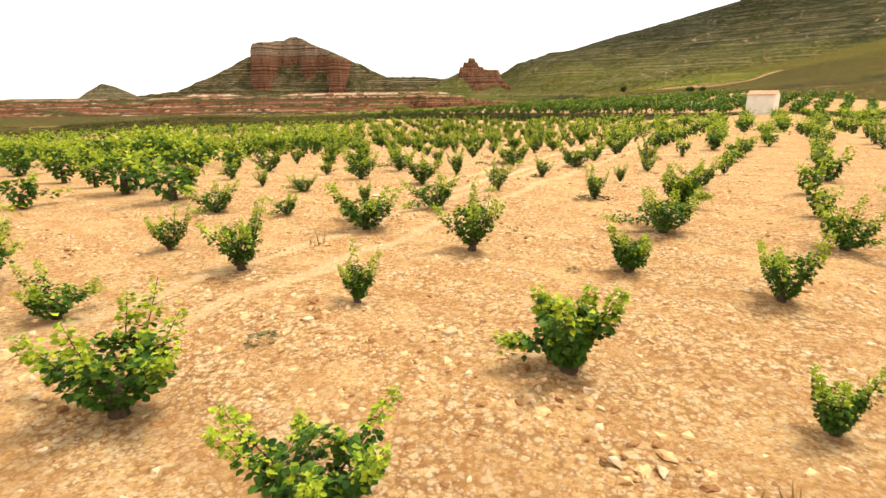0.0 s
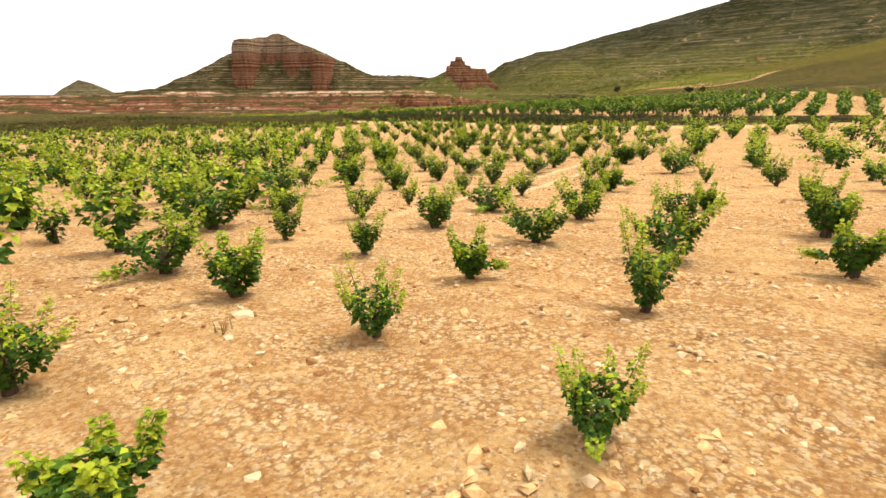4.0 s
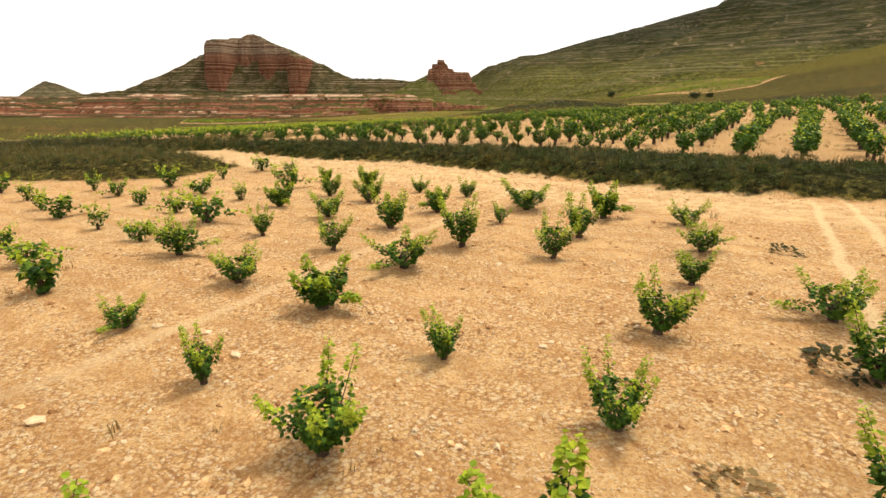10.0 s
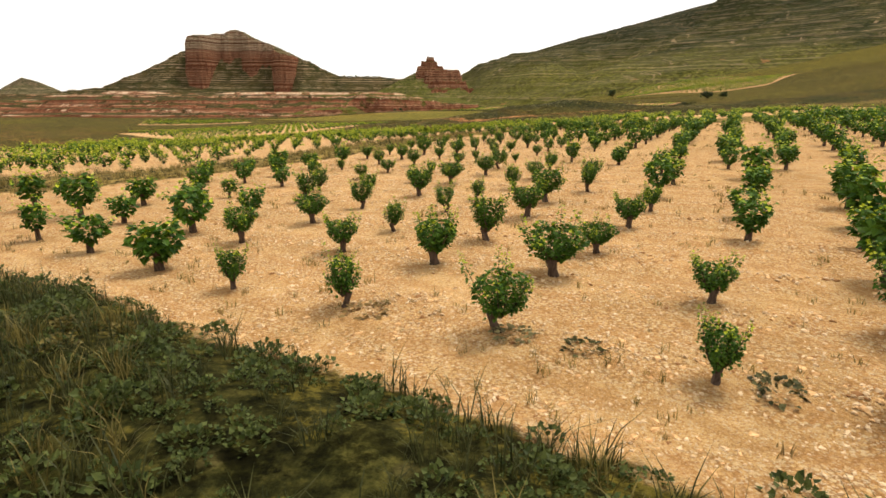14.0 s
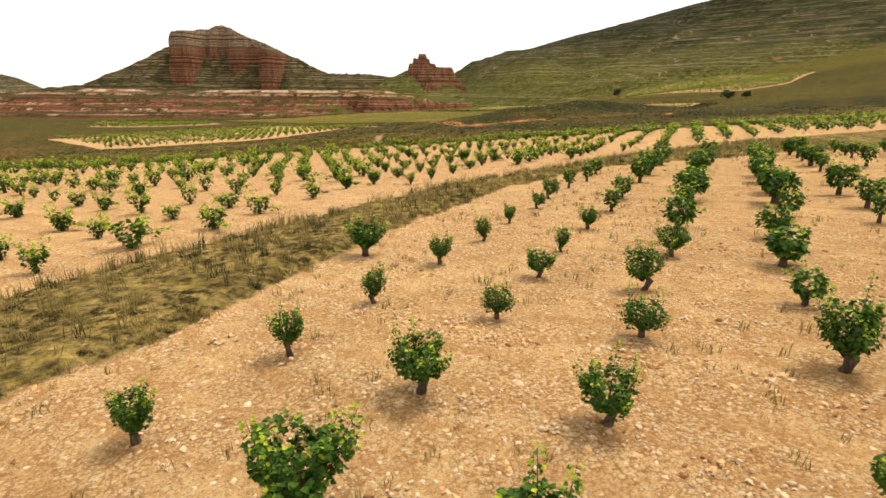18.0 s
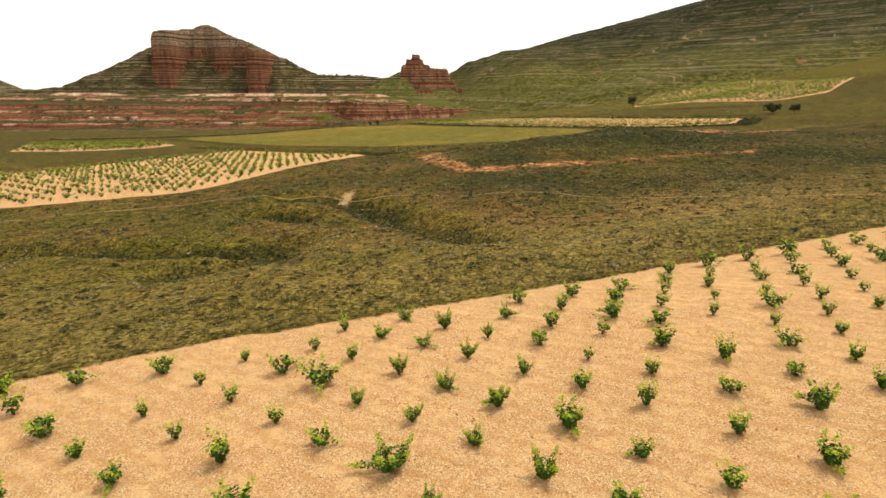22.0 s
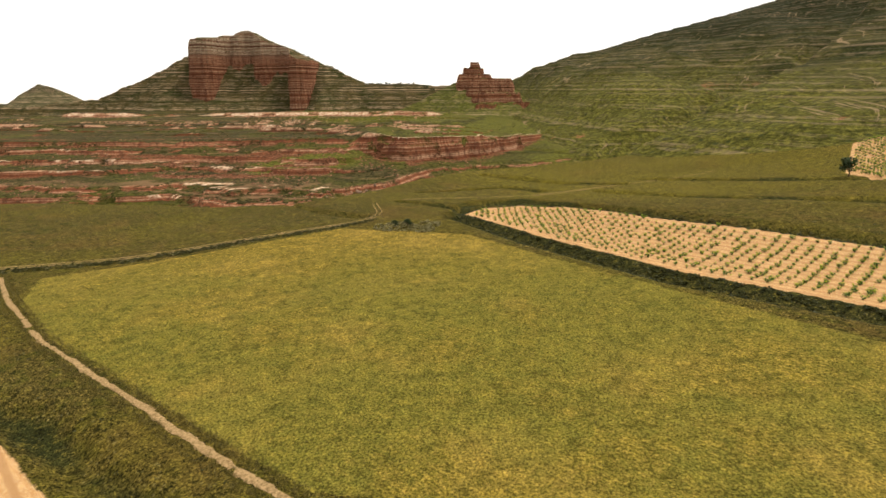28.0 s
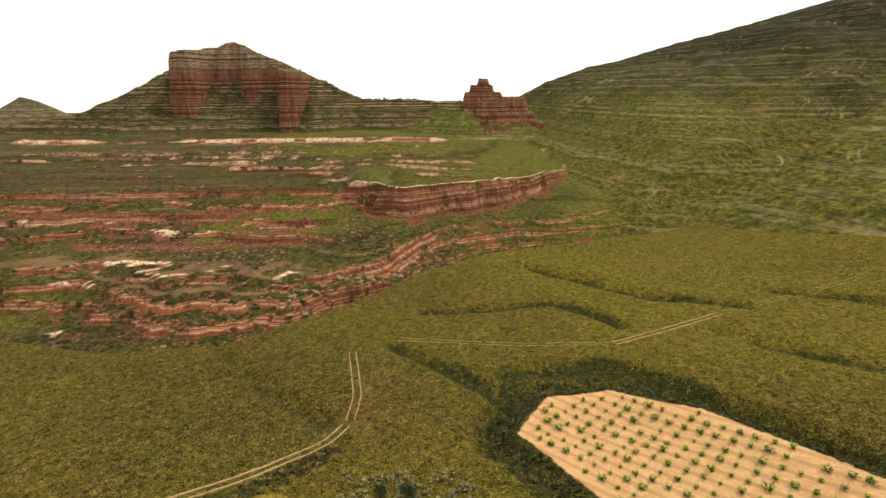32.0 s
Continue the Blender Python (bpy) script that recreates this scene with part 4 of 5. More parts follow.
# ---- trodden paths ----
def ribbon(name, pts, width, shift, label):
    pts = np.array(pts, float)
    d = np.concatenate([[0], np.cumsum(np.hypot(*np.diff(pts, axis=0).T))])
    s = np.arange(0, d[-1], 0.7)
    ker = np.ones(9) / 9
    px, py = (np.convolve(np.pad(np.interp(s, d, pts[:, k]), 4, "edge"), ker, "valid") for k in (0, 1))
    tx, ty = np.gradient(px), np.gradient(py)
    n = np.hypot(tx, ty)
    rows = []
    for k, side in enumerate((-1, -0.4, 0.4, 1)):
        w = shift + side * 0.5 * width * (1 + 0.45 * fbm(s, s * 0 + k * 5, 3.5, 3, 3))
        x, y = px - ty / n * w, py + tx / n * w
        rows.append(np.stack([x, y, land(x, y) + (0.035 if abs(side) < 1 else -0.02)], 1))
    v = np.stack(rows, 1).reshape(-1, 3)
    i = np.arange(len(s) * 4).reshape(-1, 4)
    q = np.stack([i[:-1, :-1], i[:-1, 1:], i[1:, 1:], i[1:, :-1]], -1).reshape(-1, 4)
    return tagged(new(name, mesh_of(name, v, q, TRAIL, True)), label, "path", kind="structure")


ribbon("footpath", FOOTPATH, 1.3, 0, "narrow pale earth path along a meadow")
ribbon("heath_path", PALE_TRAIL, 0.24, 0, "thin pale trodden path across the heath")
for pts, wide in ((TRACK_A[:-2], 0.62), (TRACK_A[-3:], 0.3), (TRACK_B[:3], 0.2), (TRACK_B[2:4], 0.5), (TRACK_B[3:], 0.15)):
    for side in (-0.8, 0.8):
        ribbon("wheel_track", pts, wide, side, "pale wheel rut of a field track")


# ---- grapevines ----
rng = np.random.default_rng(7)


def leaf_shape(size, rng_, lobes=True):
    """A small folded leaf: verts in its own frame and triangles."""
    w = size * 0.5
    v = np.array([(0, 0, 0), (-w, 0.35 * size, 0.12 * size), (-0.6 * w, 0.85 * size, 0.05 * size), (0, size, -0.08 * size), (0.6 * w, 0.85 * size, 0.05 * size), (w, 0.35 * size, 0.12 * size)])
    f = np.array([(0, 3, 2), (0, 2, 1), (0, 4, 3), (0, 5, 4)])
    if not lobes:
        v, f = v[[0, 1, 3, 5]], np.array([(0, 2, 1), (0, 3, 2)])
    return v, f


def turned(v, yaw, tilt, spin, at):
    m = np.array(Euler((tilt, spin, yaw)).to_matrix())
    return v @ m.T + at


def vine_shape(seed, upright, size, many, spread, tall, lobes=True):
    """Leaves and tips of one bush vine, and the lines of its canes. upright: a compact head, else an open goblet."""
    r = np.random.default_rng(seed)
    body, tips, canes = [], [], []

    def leaf(p, b, big, young):
        v, f = leaf_shape(big, r, lobes and r.random() < 0.3)
        (tips if young else body).append((turned(v, b - math.pi / 2 + r.normal(0, 0.4), r.uniform(-1.0, 0.55), r.normal(0, 0.4), p), f))
    # the head: leaves on and under the skin of an uneven egg
    low, high = (0.26, 0.84) if upright else (0.10, 0.66)
    wide = spread * (0.85 if upright else 0.66)
    lump = r.uniform(0, 6.28, 4)
    for s in range(int(many * (0.5 if upright else 0.42))):
        b, h = r.uniform(0, 6.28), r.random() ** 0.85
        round_ = math.sqrt(max(0.04, 1 - (2 * h - 1.15) ** 2 * 0.78)) * (0.72 + 0.28 * h)
        d = wide * round_ * (1 + 0.22 * math.sin(2 * b + lump[0]) + 0.20 * math.sin(3 * b + 6 * h + lump[1])) * r.uniform(0.45, 1.0) ** 0.5
        p = np.array((d * math.cos(b), d * math.sin(b), tall * (low + (high - low) * h)))
        leaf(p, b, size * r.uniform(0.8, 1.3), r.random() < (0.22 * (h - 0.6) if upright else 0.9 * (h - 0.5)))
    # shoots that stand out of the head
    arms = (8 if upright else 5) + seed % 3
    left_over = int(many * (0.5 if upright else 0.58) / arms)
    for s in range(arms):
        a = s * 6.283 / arms + r.normal(0, 0.35)
        if upright:
            out, up = spread * r.uniform(0.4, 1.3), tall * r.uniform(0.72, 1.2)
        else:
            out, up = spread * r.uniform(0.6, 1.3), tall * r.uniform(0.75, 1.2)
            if s == 1 and seed % 2:
                out, up = spread * r.uniform(1.3, 1.9), tall * r.uniform(0.35, 0.72)
        start = np.array((0.06 * math.cos(a), 0.06 * math.sin(a), 0.2))
        droop = r.uniform(0.0, 0.12)
        at = [start + np.array((math.cos(a) * out * t ** 0.8, math.sin(a) * out * t ** 0.8, (up - 0.2) * t ** 1.15 - droop * t ** 3)) for t in (0, 0.25, 0.5, 0.75, 1)]
        canes.append(at)
        for k in range(left_over):
            t = 0.2 + 0.8 * r.random() ** 0.9
            j = min(3, int(t * 4))
            p = at[j] + (at[j + 1] - at[j]) * (t * 4 - j)
            b, thick = r.uniform(0, 6.28), 0.085 * (1.15 - t) * r.uniform(0.3, 1.1) + 0.01
            p = p + np.array((thick * math.cos(b), thick * math.sin(b), r.normal(0, 0.03)))
            leaf(p, b, size * (1.2 - 0.55 * t) * r.uniform(0.8, 1.2), t + r.uniform(-0.15, 0.15) > (0.86 if upright else 0.58))
    return body, tips, canes


def pack(bits):
    vs, fs, n = [], [], 0
    for v, f in bits:
        vs.append(v)
        fs.append(f + n)
        n += len(v)
    return np.concatenate(vs), np.concatenate(fs)


def tube(line, radii, sides=6):
    vs, fs = [], []
    for k, (p, r) in enumerate(zip(line, radii)):
        for j in range(sides):
            a = 6.2832 * j / sides
            vs.append((p[0] + r * math.cos(a), p[1] + r * math.sin(a), p[2]))
    for k in range(len(line) - 1):
        for j in range(sides):
            a, b = k * sides + j, k * sides + (j + 1) % sides
            fs += [(a, b, b + sides), (a, b + sides, a + sides)]
    return np.array(vs, float), np.array(fs)


TOPS = {}


def build_vine(seed, upright, spread, tall):
    root = new("grapevine")
    body, tips, canes = vine_shape(seed, upright, 0.047 if upright else 0.052, 1500, spread, tall)
    r = np.random.default_rng(seed)
    lean = r.normal(0, 0.04, 2)
    trunk = tube([(0, 0, -0.06), (lean[0], lean[1], 0.1), (lean[0] * 1.6, lean[1] * 1.4, 0.2), (0, 0, 0.32)], (0.075, 0.05, 0.066, 0.03), 7)
    arms = [tube([(0, 0, 0.16), *map(tuple, c[1:])], (0.018, 0.009, 0.005, 0.003, 0.002), 4) for c in canes]
    part("trunk", mesh_of("trunk", *trunk, BARK, True), root, "gnarled dark brown stump")
    part("cane_frame", mesh_of("cane_frame", *pack(arms), BARK, True), root)["kind"] = "stuff"
    part("foliage", mesh_of("foliage", *pack(body), LEAF), root, "dense dark green lobed leaves")
    part("young_growth", mesh_of("young_growth", *pack(tips), TIP), root, "yellow-green young leaves")["kind"] = "stuff"
    TOPS[root.name] = float(np.percentile(np.concatenate([v[:, 2] for v, f in body + tips]), 91))
    return root


def lattice(origin, v, u, reach, ok):
    """Plants of a grid of two steps about an origin, where ok(x, y) holds."""
    i, j = np.meshgrid(np.arange(-reach, reach), np.arange(-reach, reach))
    x, y = origin[0] + i * v[0] + j * u[0], origin[1] + i * v[1] + j * u[1]
    x, y = x.ravel() + rng.normal(0, 0.13, x.size), y.ravel() + rng.normal(0, 0.13, x.size)
    keep = ok(x, y) & (rng.random(x.size) > 0.05)
    return np.stack([x[keep], y[keep]], 1)


def field(name):
    first = lambda x, y: (soil_at(x, y) > 1.2) & (edge(BANK_NEAR, x) - y > 7.6 + 2.4 * ramp(x, -4, 4)) & (x > -58) & (x < 62)
    upper = lambda x, y: (y - edge(BANK_FAR, x) > 1.6) & (edge(STRIP_NEAR, x) - y > 1.6) & (x > -38) & (x < 66)
    top = lambda x, y: (y - edge(STRIP_FAR, x) > 2.6) & (edge(TOP_EDGE, x) - y > 1.5) & (x > -44) & (x < 84)
    return {"A1": lambda x, y: first(x, y) & (y > -30) & (y < 22), "A2": lambda x, y: first(x, y) & (y >= 22) & (y < 36),
            "A3": lambda x, y: first(x, y) & (y >= 36) & (y < 54), "A4": lambda x, y: first(x, y) & (y >= 54) & (y < 66),
            "A5": lambda x, y: first(x, y) & (y >= 66), "B1": lambda x, y: upper(x, y) & (y < 112), "B2": lambda x, y: upper(x, y) & (y >= 112),
            "C1": lambda x, y: top(x, y) & (y < 164), "C2": lambda x, y: top(x, y) & (y >= 164) & (y < 180), "C3": lambda x, y: top(x, y) & (y >= 180),
            "D": lambda x, y: inside(x, y, FIELD_D) > 2.5, "E": lambda x, y: inside(x, y, FIELD_E) > 1.5, "F": lambda x, y: inside(x, y, FIELD_F) > 1.5, "G": lambda x, y: (inside(x, y, FIELD_G) > 1.0) & (x < -79)}[name]


# origin, step along the row, step across, reach, usual height
PLOTS = {"A1": ((-0.44, 14.64), (1.351, 2.042), (-1.762, 1.295), 60, 0.66), "A2": ((-1.08, 26.97), (1.121, 2.085), (-1.633, 1.408), 50, 0.74),
         "A3": ((-2.26, 47.73), (1.375, 2.336), (-1.829, 1.689), 50, 0.88), "A4": ((-0.53, 60.63), (1.385, 2.274), (-1.941, 1.792), 50, 0.85),
         "A5": ((-2.33, 73.18), (1.428, 2.255), (-2.002, 1.936), 50, 0.78), "B1": ((-0.69, 107.25), (1.541, 2.091), (-2.4, 1.551), 60, 1.08),
         "B2": ((3.41, 126.4), (1.391, 2.233), (-2.134, 1.362), 60, 0.86), "C1": ((2.48, 156.18), (1.344, 2.598), (-2.085, 1.86), 60, 0.86),
         "C2": ((8.53, 178.13), (1.505, 2.601), (-2.025, 1.864), 60, 0.84), "C3": ((9.13, 189.68), (1.354, 2.452), (-2.052, 1.812), 60, 0.82),
         "D": ((-20, 320), (1.6, 2.85), (-2.5, 2.1), 60, 0.95), "E": ((55, 450), (1.85, -1.75), (2.0, 1.84), 70, 0.85), "F": ((220, 500), (0.35, 2.3), (-2.5, 0.4), 60, 0.95), "G": ((-95, 390), (1.5, 2.3), (-2.1, 1.7), 50, 1.15)}
# the plants beside the flight line, which stand a little out of their rows: x, y, height
FIRST_ROWS = ((-2.5, 3.7, 0.84), (1.0, 4.1, 0.71), (-4.3, 5.6, 0.53), (-1.0, 5.9, 0.61), (2.4, 6.8, 0.55), (-2.8, 7.2, 0.82), (5.7, 7.5, 0.67), (0.4, 8.0, 0.90), (-4.4, 8.5, 0.64), (3.6, 8.7, 0.72), (-1.4, 9.6, 0.79), (-3.2, 10.9, 0.42), (-0.2, 11.2, 0.70), (-1.8, 12.3, 0.42), (1.3, 13.3, 0.70), (-3.6, 13.8, 0.46), (4.5, 13.9, 0.48), (-0.6, 14.6, 0.78), (-5.1, 15.3, 0.48), (-2.4, 15.9, 0.82), (0.4, 16.6, 0.82), (-6.5, 16.7, 0.50), (-3.7, 17.3, 0.42), (-1.4, 17.8, 0.71), (-3.0, 19.3, 0.71), (-0.2, 20.0, 0.59), (-4.3, 20.7, 0.50), (3.0, 21.0, 0.60), (-1.9, 21.5, 0.60), (-5.9, 22.1, 0.65), (1.2, 22.4, 0.63), (-3.3, 22.6, 0.53), (-0.7, 23.2, 0.49))
MIDDLE_ROWS = ((-2.7, 37.4, 0.84), (0.4, 38.0, 1.00), (-4.4, 39.1, 0.93), (-1.4, 40.0, 0.96), (-6.3, 40.8, 0.67), (2.3, 41.0, 0.79), (-3.2, 41.4, 0.82), (-8.0, 42.2, 0.88), (-5.1, 43.0, 0.85), (-1.9, 43.7, 0.74), (4.0, 44.2, 1.09), (1.4, 44.3, 0.79), (7.8, 44.6, 0.82), (-6.9, 44.8, 0.81), (-3.7, 45.3, 1.11), (-0.4, 45.9, 0.76), (-0.8, 50.3, 0.98), (2.5, 51.0, 1.07), (-2.7, 52.0, 0.72), (0.4, 52.4, 1.25), (-4.5, 53.4, 0.86), (4.2, 53.7, 0.88), (-1.4, 54.0, 0.80), (2.0, 54.7, 0.88), (-6.5, 55.6, 0.99), (0.2, 55.9, 0.93), (-5.2, 57.5, 0.74), (3.4, 57.8, 0.85), (-2.0, 58.0, 0.91), (-9.3, 58.0, 0.89), (1.2, 58.1, 1.06))
LAST_ROWS = ((2.7, 61.2, 0.68), (-0.4, 61.3, 0.51), (-2.6, 62.5, 1.17), (0.8, 62.7, 1.04), (4.1, 63.4, 0.82), (-4.3, 63.9, 0.67), (-1.1, 64.9, 0.91), (2.1, 65.0, 0.79), (-6.4, 66.1, 0.91), (-2.9, 66.5, 0.75), (0.3, 67.0, 0.74), (3.7, 67.5, 0.84), (6.7, 67.7, 0.80), (-4.9, 68.5, 0.50), (-8.8, 68.5, 0.68), (-0.3, 71.5, 0.80), (3.1, 71.8, 0.96), (-2.1, 73.0, 0.86), (1.1, 73.1, 1.25), (4.3, 73.7, 1.11), (7.7, 74.7, 0.66), (-4.3, 75.0, 0.81), (-0.7, 75.6, 1.06), (2.5, 75.6, 0.56), (5.8, 76.0, 0.96), (-6.5, 77.0, 0.93), (-2.8, 77.4, 0.83), (0.7, 77.6, 0.84), (3.7, 77.6, 0.92), (2.0, 80.4, 0.67), (-3.3, 81.4, 0.92), (0.2, 81.8, 0.59), (-2.0, 83.7, 0.79))
UPPER_FIELD = ((6.1, 96.5, 0.94), (7.5, 99.1, 0.85), (5.2, 101.2, 1.19), (-1.6, 101.3, 0.91), (5.9, 115.8, 0.94), (9.2, 116.5, 0.87), (3.4, 116.9, 0.63), (6.9, 117.8, 1.04), (1.2, 118.2, 0.72), (11.1, 119.2, 1.02), (5.0, 119.7, 0.76), (-1.3, 120.0, 0.62), (8.2, 120.1, 0.52), (2.6, 120.7, 0.94), (-3.2, 121.6, 0.79), (4.2, 122.9, 0.79), (7.6, 123.7, 0.84), (2.0, 124.3, 0.90), (5.5, 125.1, 0.90), (-0.2, 125.4, 0.84), (9.0, 125.5, 0.73), (3.4, 126.2, 1.00), (12.7, 126.9, 0.69), (6.9, 127.3, 0.80), (1.2, 127.8, 0.71), (10.7, 128.2, 1.13), (4.7, 128.4, 0.82), (5.5, 134.6, 0.73), (8.7, 135.0, 0.67), (6.9, 136.8, 0.72), (10.2, 137.3, 0.69), (8.1, 138.8, 0.63), (11.9, 139.8, 0.83))
TOP_FIELD = ((-1.9, 140.9, 0.77), (-4.2, 143.3, 0.59), (-1.0, 143.7, 0.74), (0.7, 146.8, 0.75), (-1.3, 148.5, 0.63), (2.0, 149.7, 0.84), (3.3, 151.4, 0.83), (6.5, 152.5, 0.91), (-2.1, 153.2, 0.68), (12.8, 158.7, 1.02), (7.1, 159.4, 0.84), (10.6, 160.1, 1.05), (1.8, 160.6, 0.89), (14.2, 161.0, 0.99), (5.2, 161.1, 0.80))
GOBLET = ((0.36, 0.86), (0.44, 0.80), (0.32, 0.98), (0.47, 0.74), (0.38, 1.04), (0.28, 0.70))
COMPACT = ((0.27, 0.80), (0.31, 0.74), (0.24, 0.88), (0.33, 0.82), (0.27, 0.66))
masters = [build_vine(40 + k, False, *g) for k, g in enumerate(GOBLET)] + [build_vine(60 + k, True, *g) for k, g in enumerate(COMPACT)]
simple, middling = [], []
for k, g in enumerate(GOBLET + COMPACT):
    stump = tube([(0, 0, -0.05), (0, 0, 0.28)], (0.075, 0.05), 3)
    for kinds, size, many in ((simple, 0.17, 105), (middling, 0.105, 300)):
        body, tips, _ = vine_shape(80 + k, k > 5, size, many, *g, False)
        high = np.percentile(np.concatenate([v[:, 2] for v, f in body + tips]), 91)
        kinds.append(tuple((v / high, f) for v, f in (pack(body), pack(tips), stump)))

everyone = []
for key, rows in (("A1", FIRST_ROWS), ("A3", MIDDLE_ROWS), ("A5", LAST_ROWS), ("B2", UPPER_FIELD), ("C1", TOP_FIELD)):
    everyone += [(key, x, y, high) for x, y, high in rows]
for key, (o, v, u, reach, high) in PLOTS.items():
    p = lattice(o, v, u, reach, field(key))
    taken = np.array([e[1:3] for e in everyone])
    for x, y in p:
        if len(taken) and np.min(np.hypot(taken[:, 0] - x, taken[:, 1] - y)) < 1.35:
            continue
        everyone.append((key, x, y, high * (1.45 if key in ("A1", "A2") and x < -5.5 else 1.25 if key in ("A3", "A4") and x < -5 else 1.15 if key in ("B1", "B2") and x > 15 else 1.0) * rng.uniform(0.72, 1.22)))


def lane(x, y):
    """How near a plant stands to the flight line, by the plan."""
    return abs(x - np.interp(y, (0, 75, 140, 210), (0, 1.5, 6, 12)) - 0.0)


near = sorted((e for e in everyone if 1 < e[2] < 205), key=lambda e: lane(e[1], e[2]) + 0.035 * abs(e[2] - 60))[:300]
chosen = set((e[1], e[2]) for e in near)
for k, (key, x, y, size) in enumerate(near):
    m = masters[rng.integers(6, 11) if key[0] == "B" else rng.integers(0, 6)]
    s = size / TOPS[m.name]
    one = copy_thing(m, pose(x, y, float(land(x, y)) - 0.01, 0, 0, rng.uniform(0, 360)))
    sprawl = 1.1 if key in ("A3", "A4", "A5") else 0.9 if key[0] == "B" else 1.0
    one.scale = (s * sprawl * rng.uniform(0.82, 1.15), s * sprawl * rng.uniform(0.82, 1.1), s * 0.9)
    tagged(one, "bushy green grapevine with yellow-green tips in bare soil", "grapevine", "rows of grapevines")
for m in masters:
    for o in (*m.children, m):
        bpy.data.objects.remove(o)
rest = [e for e in everyone if (e[1], e[2]) not in chosen]
for key in PLOTS:
    for kinds, close in ((middling, True), (simple, False)):
        mine = [e for e in rest if e[0] == key and ((-26 - 14 * (e[2] < 60) < e[1] < 34 and e[2] < 205) == close)]
        if not mine:
            continue
        x, y = np.array([e[1] for e in mine]), np.array([e[2] for e in mine])
        s = np.array([e[3] for e in mine]) 
        which = rng.integers(6, 11, len(mine)) if key[0] == "B" else rng.integers(0, 6, len(mine))
        pl = np.stack([which, x, y, land(x, y), rng.uniform(0, 6.28, len(mine)), s, s * rng.uniform(0.9, 1.1, len(mine))], 1)
        root = new("vine_rows")
        tagged(root, "rows of low green bush vines on bare soil", "grapevines", kind="stuff")
        part("foliage", joined("foliage", [b for b, t, w in kinds], pl, LEAF), root)
        part("young_growth", joined("young_growth", [t for b, t, w in kinds], pl, TIP), root, "yellow-green young leaves")
        part("stumps", joined("stumps", [w for b, t, w in kinds], pl, BARK), root, "dark vine stumps")



# ---- stones, clods, grass and scrub ----
def pebble_shape(seed):
    r = np.random.default_rng(seed)
    bm = bmesh.new()
    bmesh.ops.create_icosphere(bm, subdivisions=1, radius=1.0)
    v = np.array([p.co[:] for p in bm.verts])
    f = np.array([[p.index for p in q.verts] for q in bm.faces])
    bm.free()
    v *= r.uniform(0.72, 1.2, (len(v), 1))
    v *= np.array((1.0, r.uniform(0.6, 0.9), r.uniform(0.4, 0.65)))
    return v + np.array((0, 0, 0.18)), f


def crumb_shape(seed):
    """A rough flat-topped lump, for what is only a few centimetres large."""
    r = np.random.default_rng(seed)
    ring = [(math.cos(a), math.sin(a), -0.45) for a in np.arange(4) * 1.571 + r.normal(0, 0.25, 4)]
    top = [(0.62 * math.cos(a), 0.62 * math.sin(a), 0.38) for a in np.arange(3) * 2.094 + 0.5 + r.normal(0, 0.3, 3)]
    v = np.array(ring + top) * np.array((1.0, r.uniform(0.55, 0.9), r.uniform(0.6, 1.0))) * r.uniform(0.75, 1.2, (7, 1))
    f = np.array([(0, 1, 4), (1, 5, 4), (1, 2, 5), (2, 6, 5), (2, 3, 6), (3, 0, 6), (0, 4, 6), (4, 5, 6)])
    return v + np.array((0, 0, 0.2)), f


def tuft_shape(seed, blades, high, lean, width):
    r = np.random.default_rng(seed)
    vs, fs = [], []
    for b in range(blades):
        a, h = r.uniform(0, 6.28), high * r.uniform(0.5, 1.0)
        o = np.array((r.normal(0, 0.09), r.normal(0, 0.09), -0.03))
        d = np.array((math.cos(a), math.sin(a), 0))
        w = np.array((-d[1], d[0], 0)) * width
        bend = lean * r.uniform(0.2, 1.0) * h
        n = len(vs)
        mid = o + d * bend * 0.35 + np.array((0, 0, 0.62 * h))
        vs += [o - w, o + w, mid - w * 0.7, mid + w * 0.7, o + d * bend + np.array((0, 0, h))]
        fs += [(n, n + 1, n + 3), (n, n + 3, n + 2), (n + 2, n + 3, n + 4)]
    return np.array(vs), np.array(fs)


def shrub_shape(seed, leaves, size):
    """A low cushion of small leaf sprays."""
    r = np.random.default_rng(seed)
    bits = []
    for k in range(leaves):
        a, e = r.uniform(0, 6.28), math.asin(r.uniform(0.0, 1.0))
        d = np.array((math.cos(a) * math.cos(e), math.sin(a) * math.cos(e), 0.75 * math.sin(e))) * r.uniform(0.55, 1.0)
        v, f = leaf_shape(size * r.uniform(0.7, 1.3), r, False)
        bits.append((turned(v, a - math.pi / 2 + r.uniform(-0.6, 0.6), e + r.uniform(-0.7, 0.5), r.uniform(-0.8, 0.8), d * 0.8), f))
    return pack(bits)


def strewn(count, x0, x1, y0, y1, ok, kinds, small, large, power=1.0, flat=1.0, sink=0.0):
    x, y = rng.uniform(x0, x1, count), rng.uniform(y0, y1, count)
    keep = ok(x, y)
    x, y = x[keep], y[keep]
    n = len(x)
    s = small + (large - small) * rng.random(n) ** power
    return np.stack([rng.integers(0, kinds, n), x, y, land(x, y) - sink * s, rng.uniform(0, 6.28, n), s, s * flat * rng.uniform(0.8, 1.2, n)], 1)


def stuff(name, label, cat, me):
    return tagged(new(name, me), label, cat, kind="stuff")


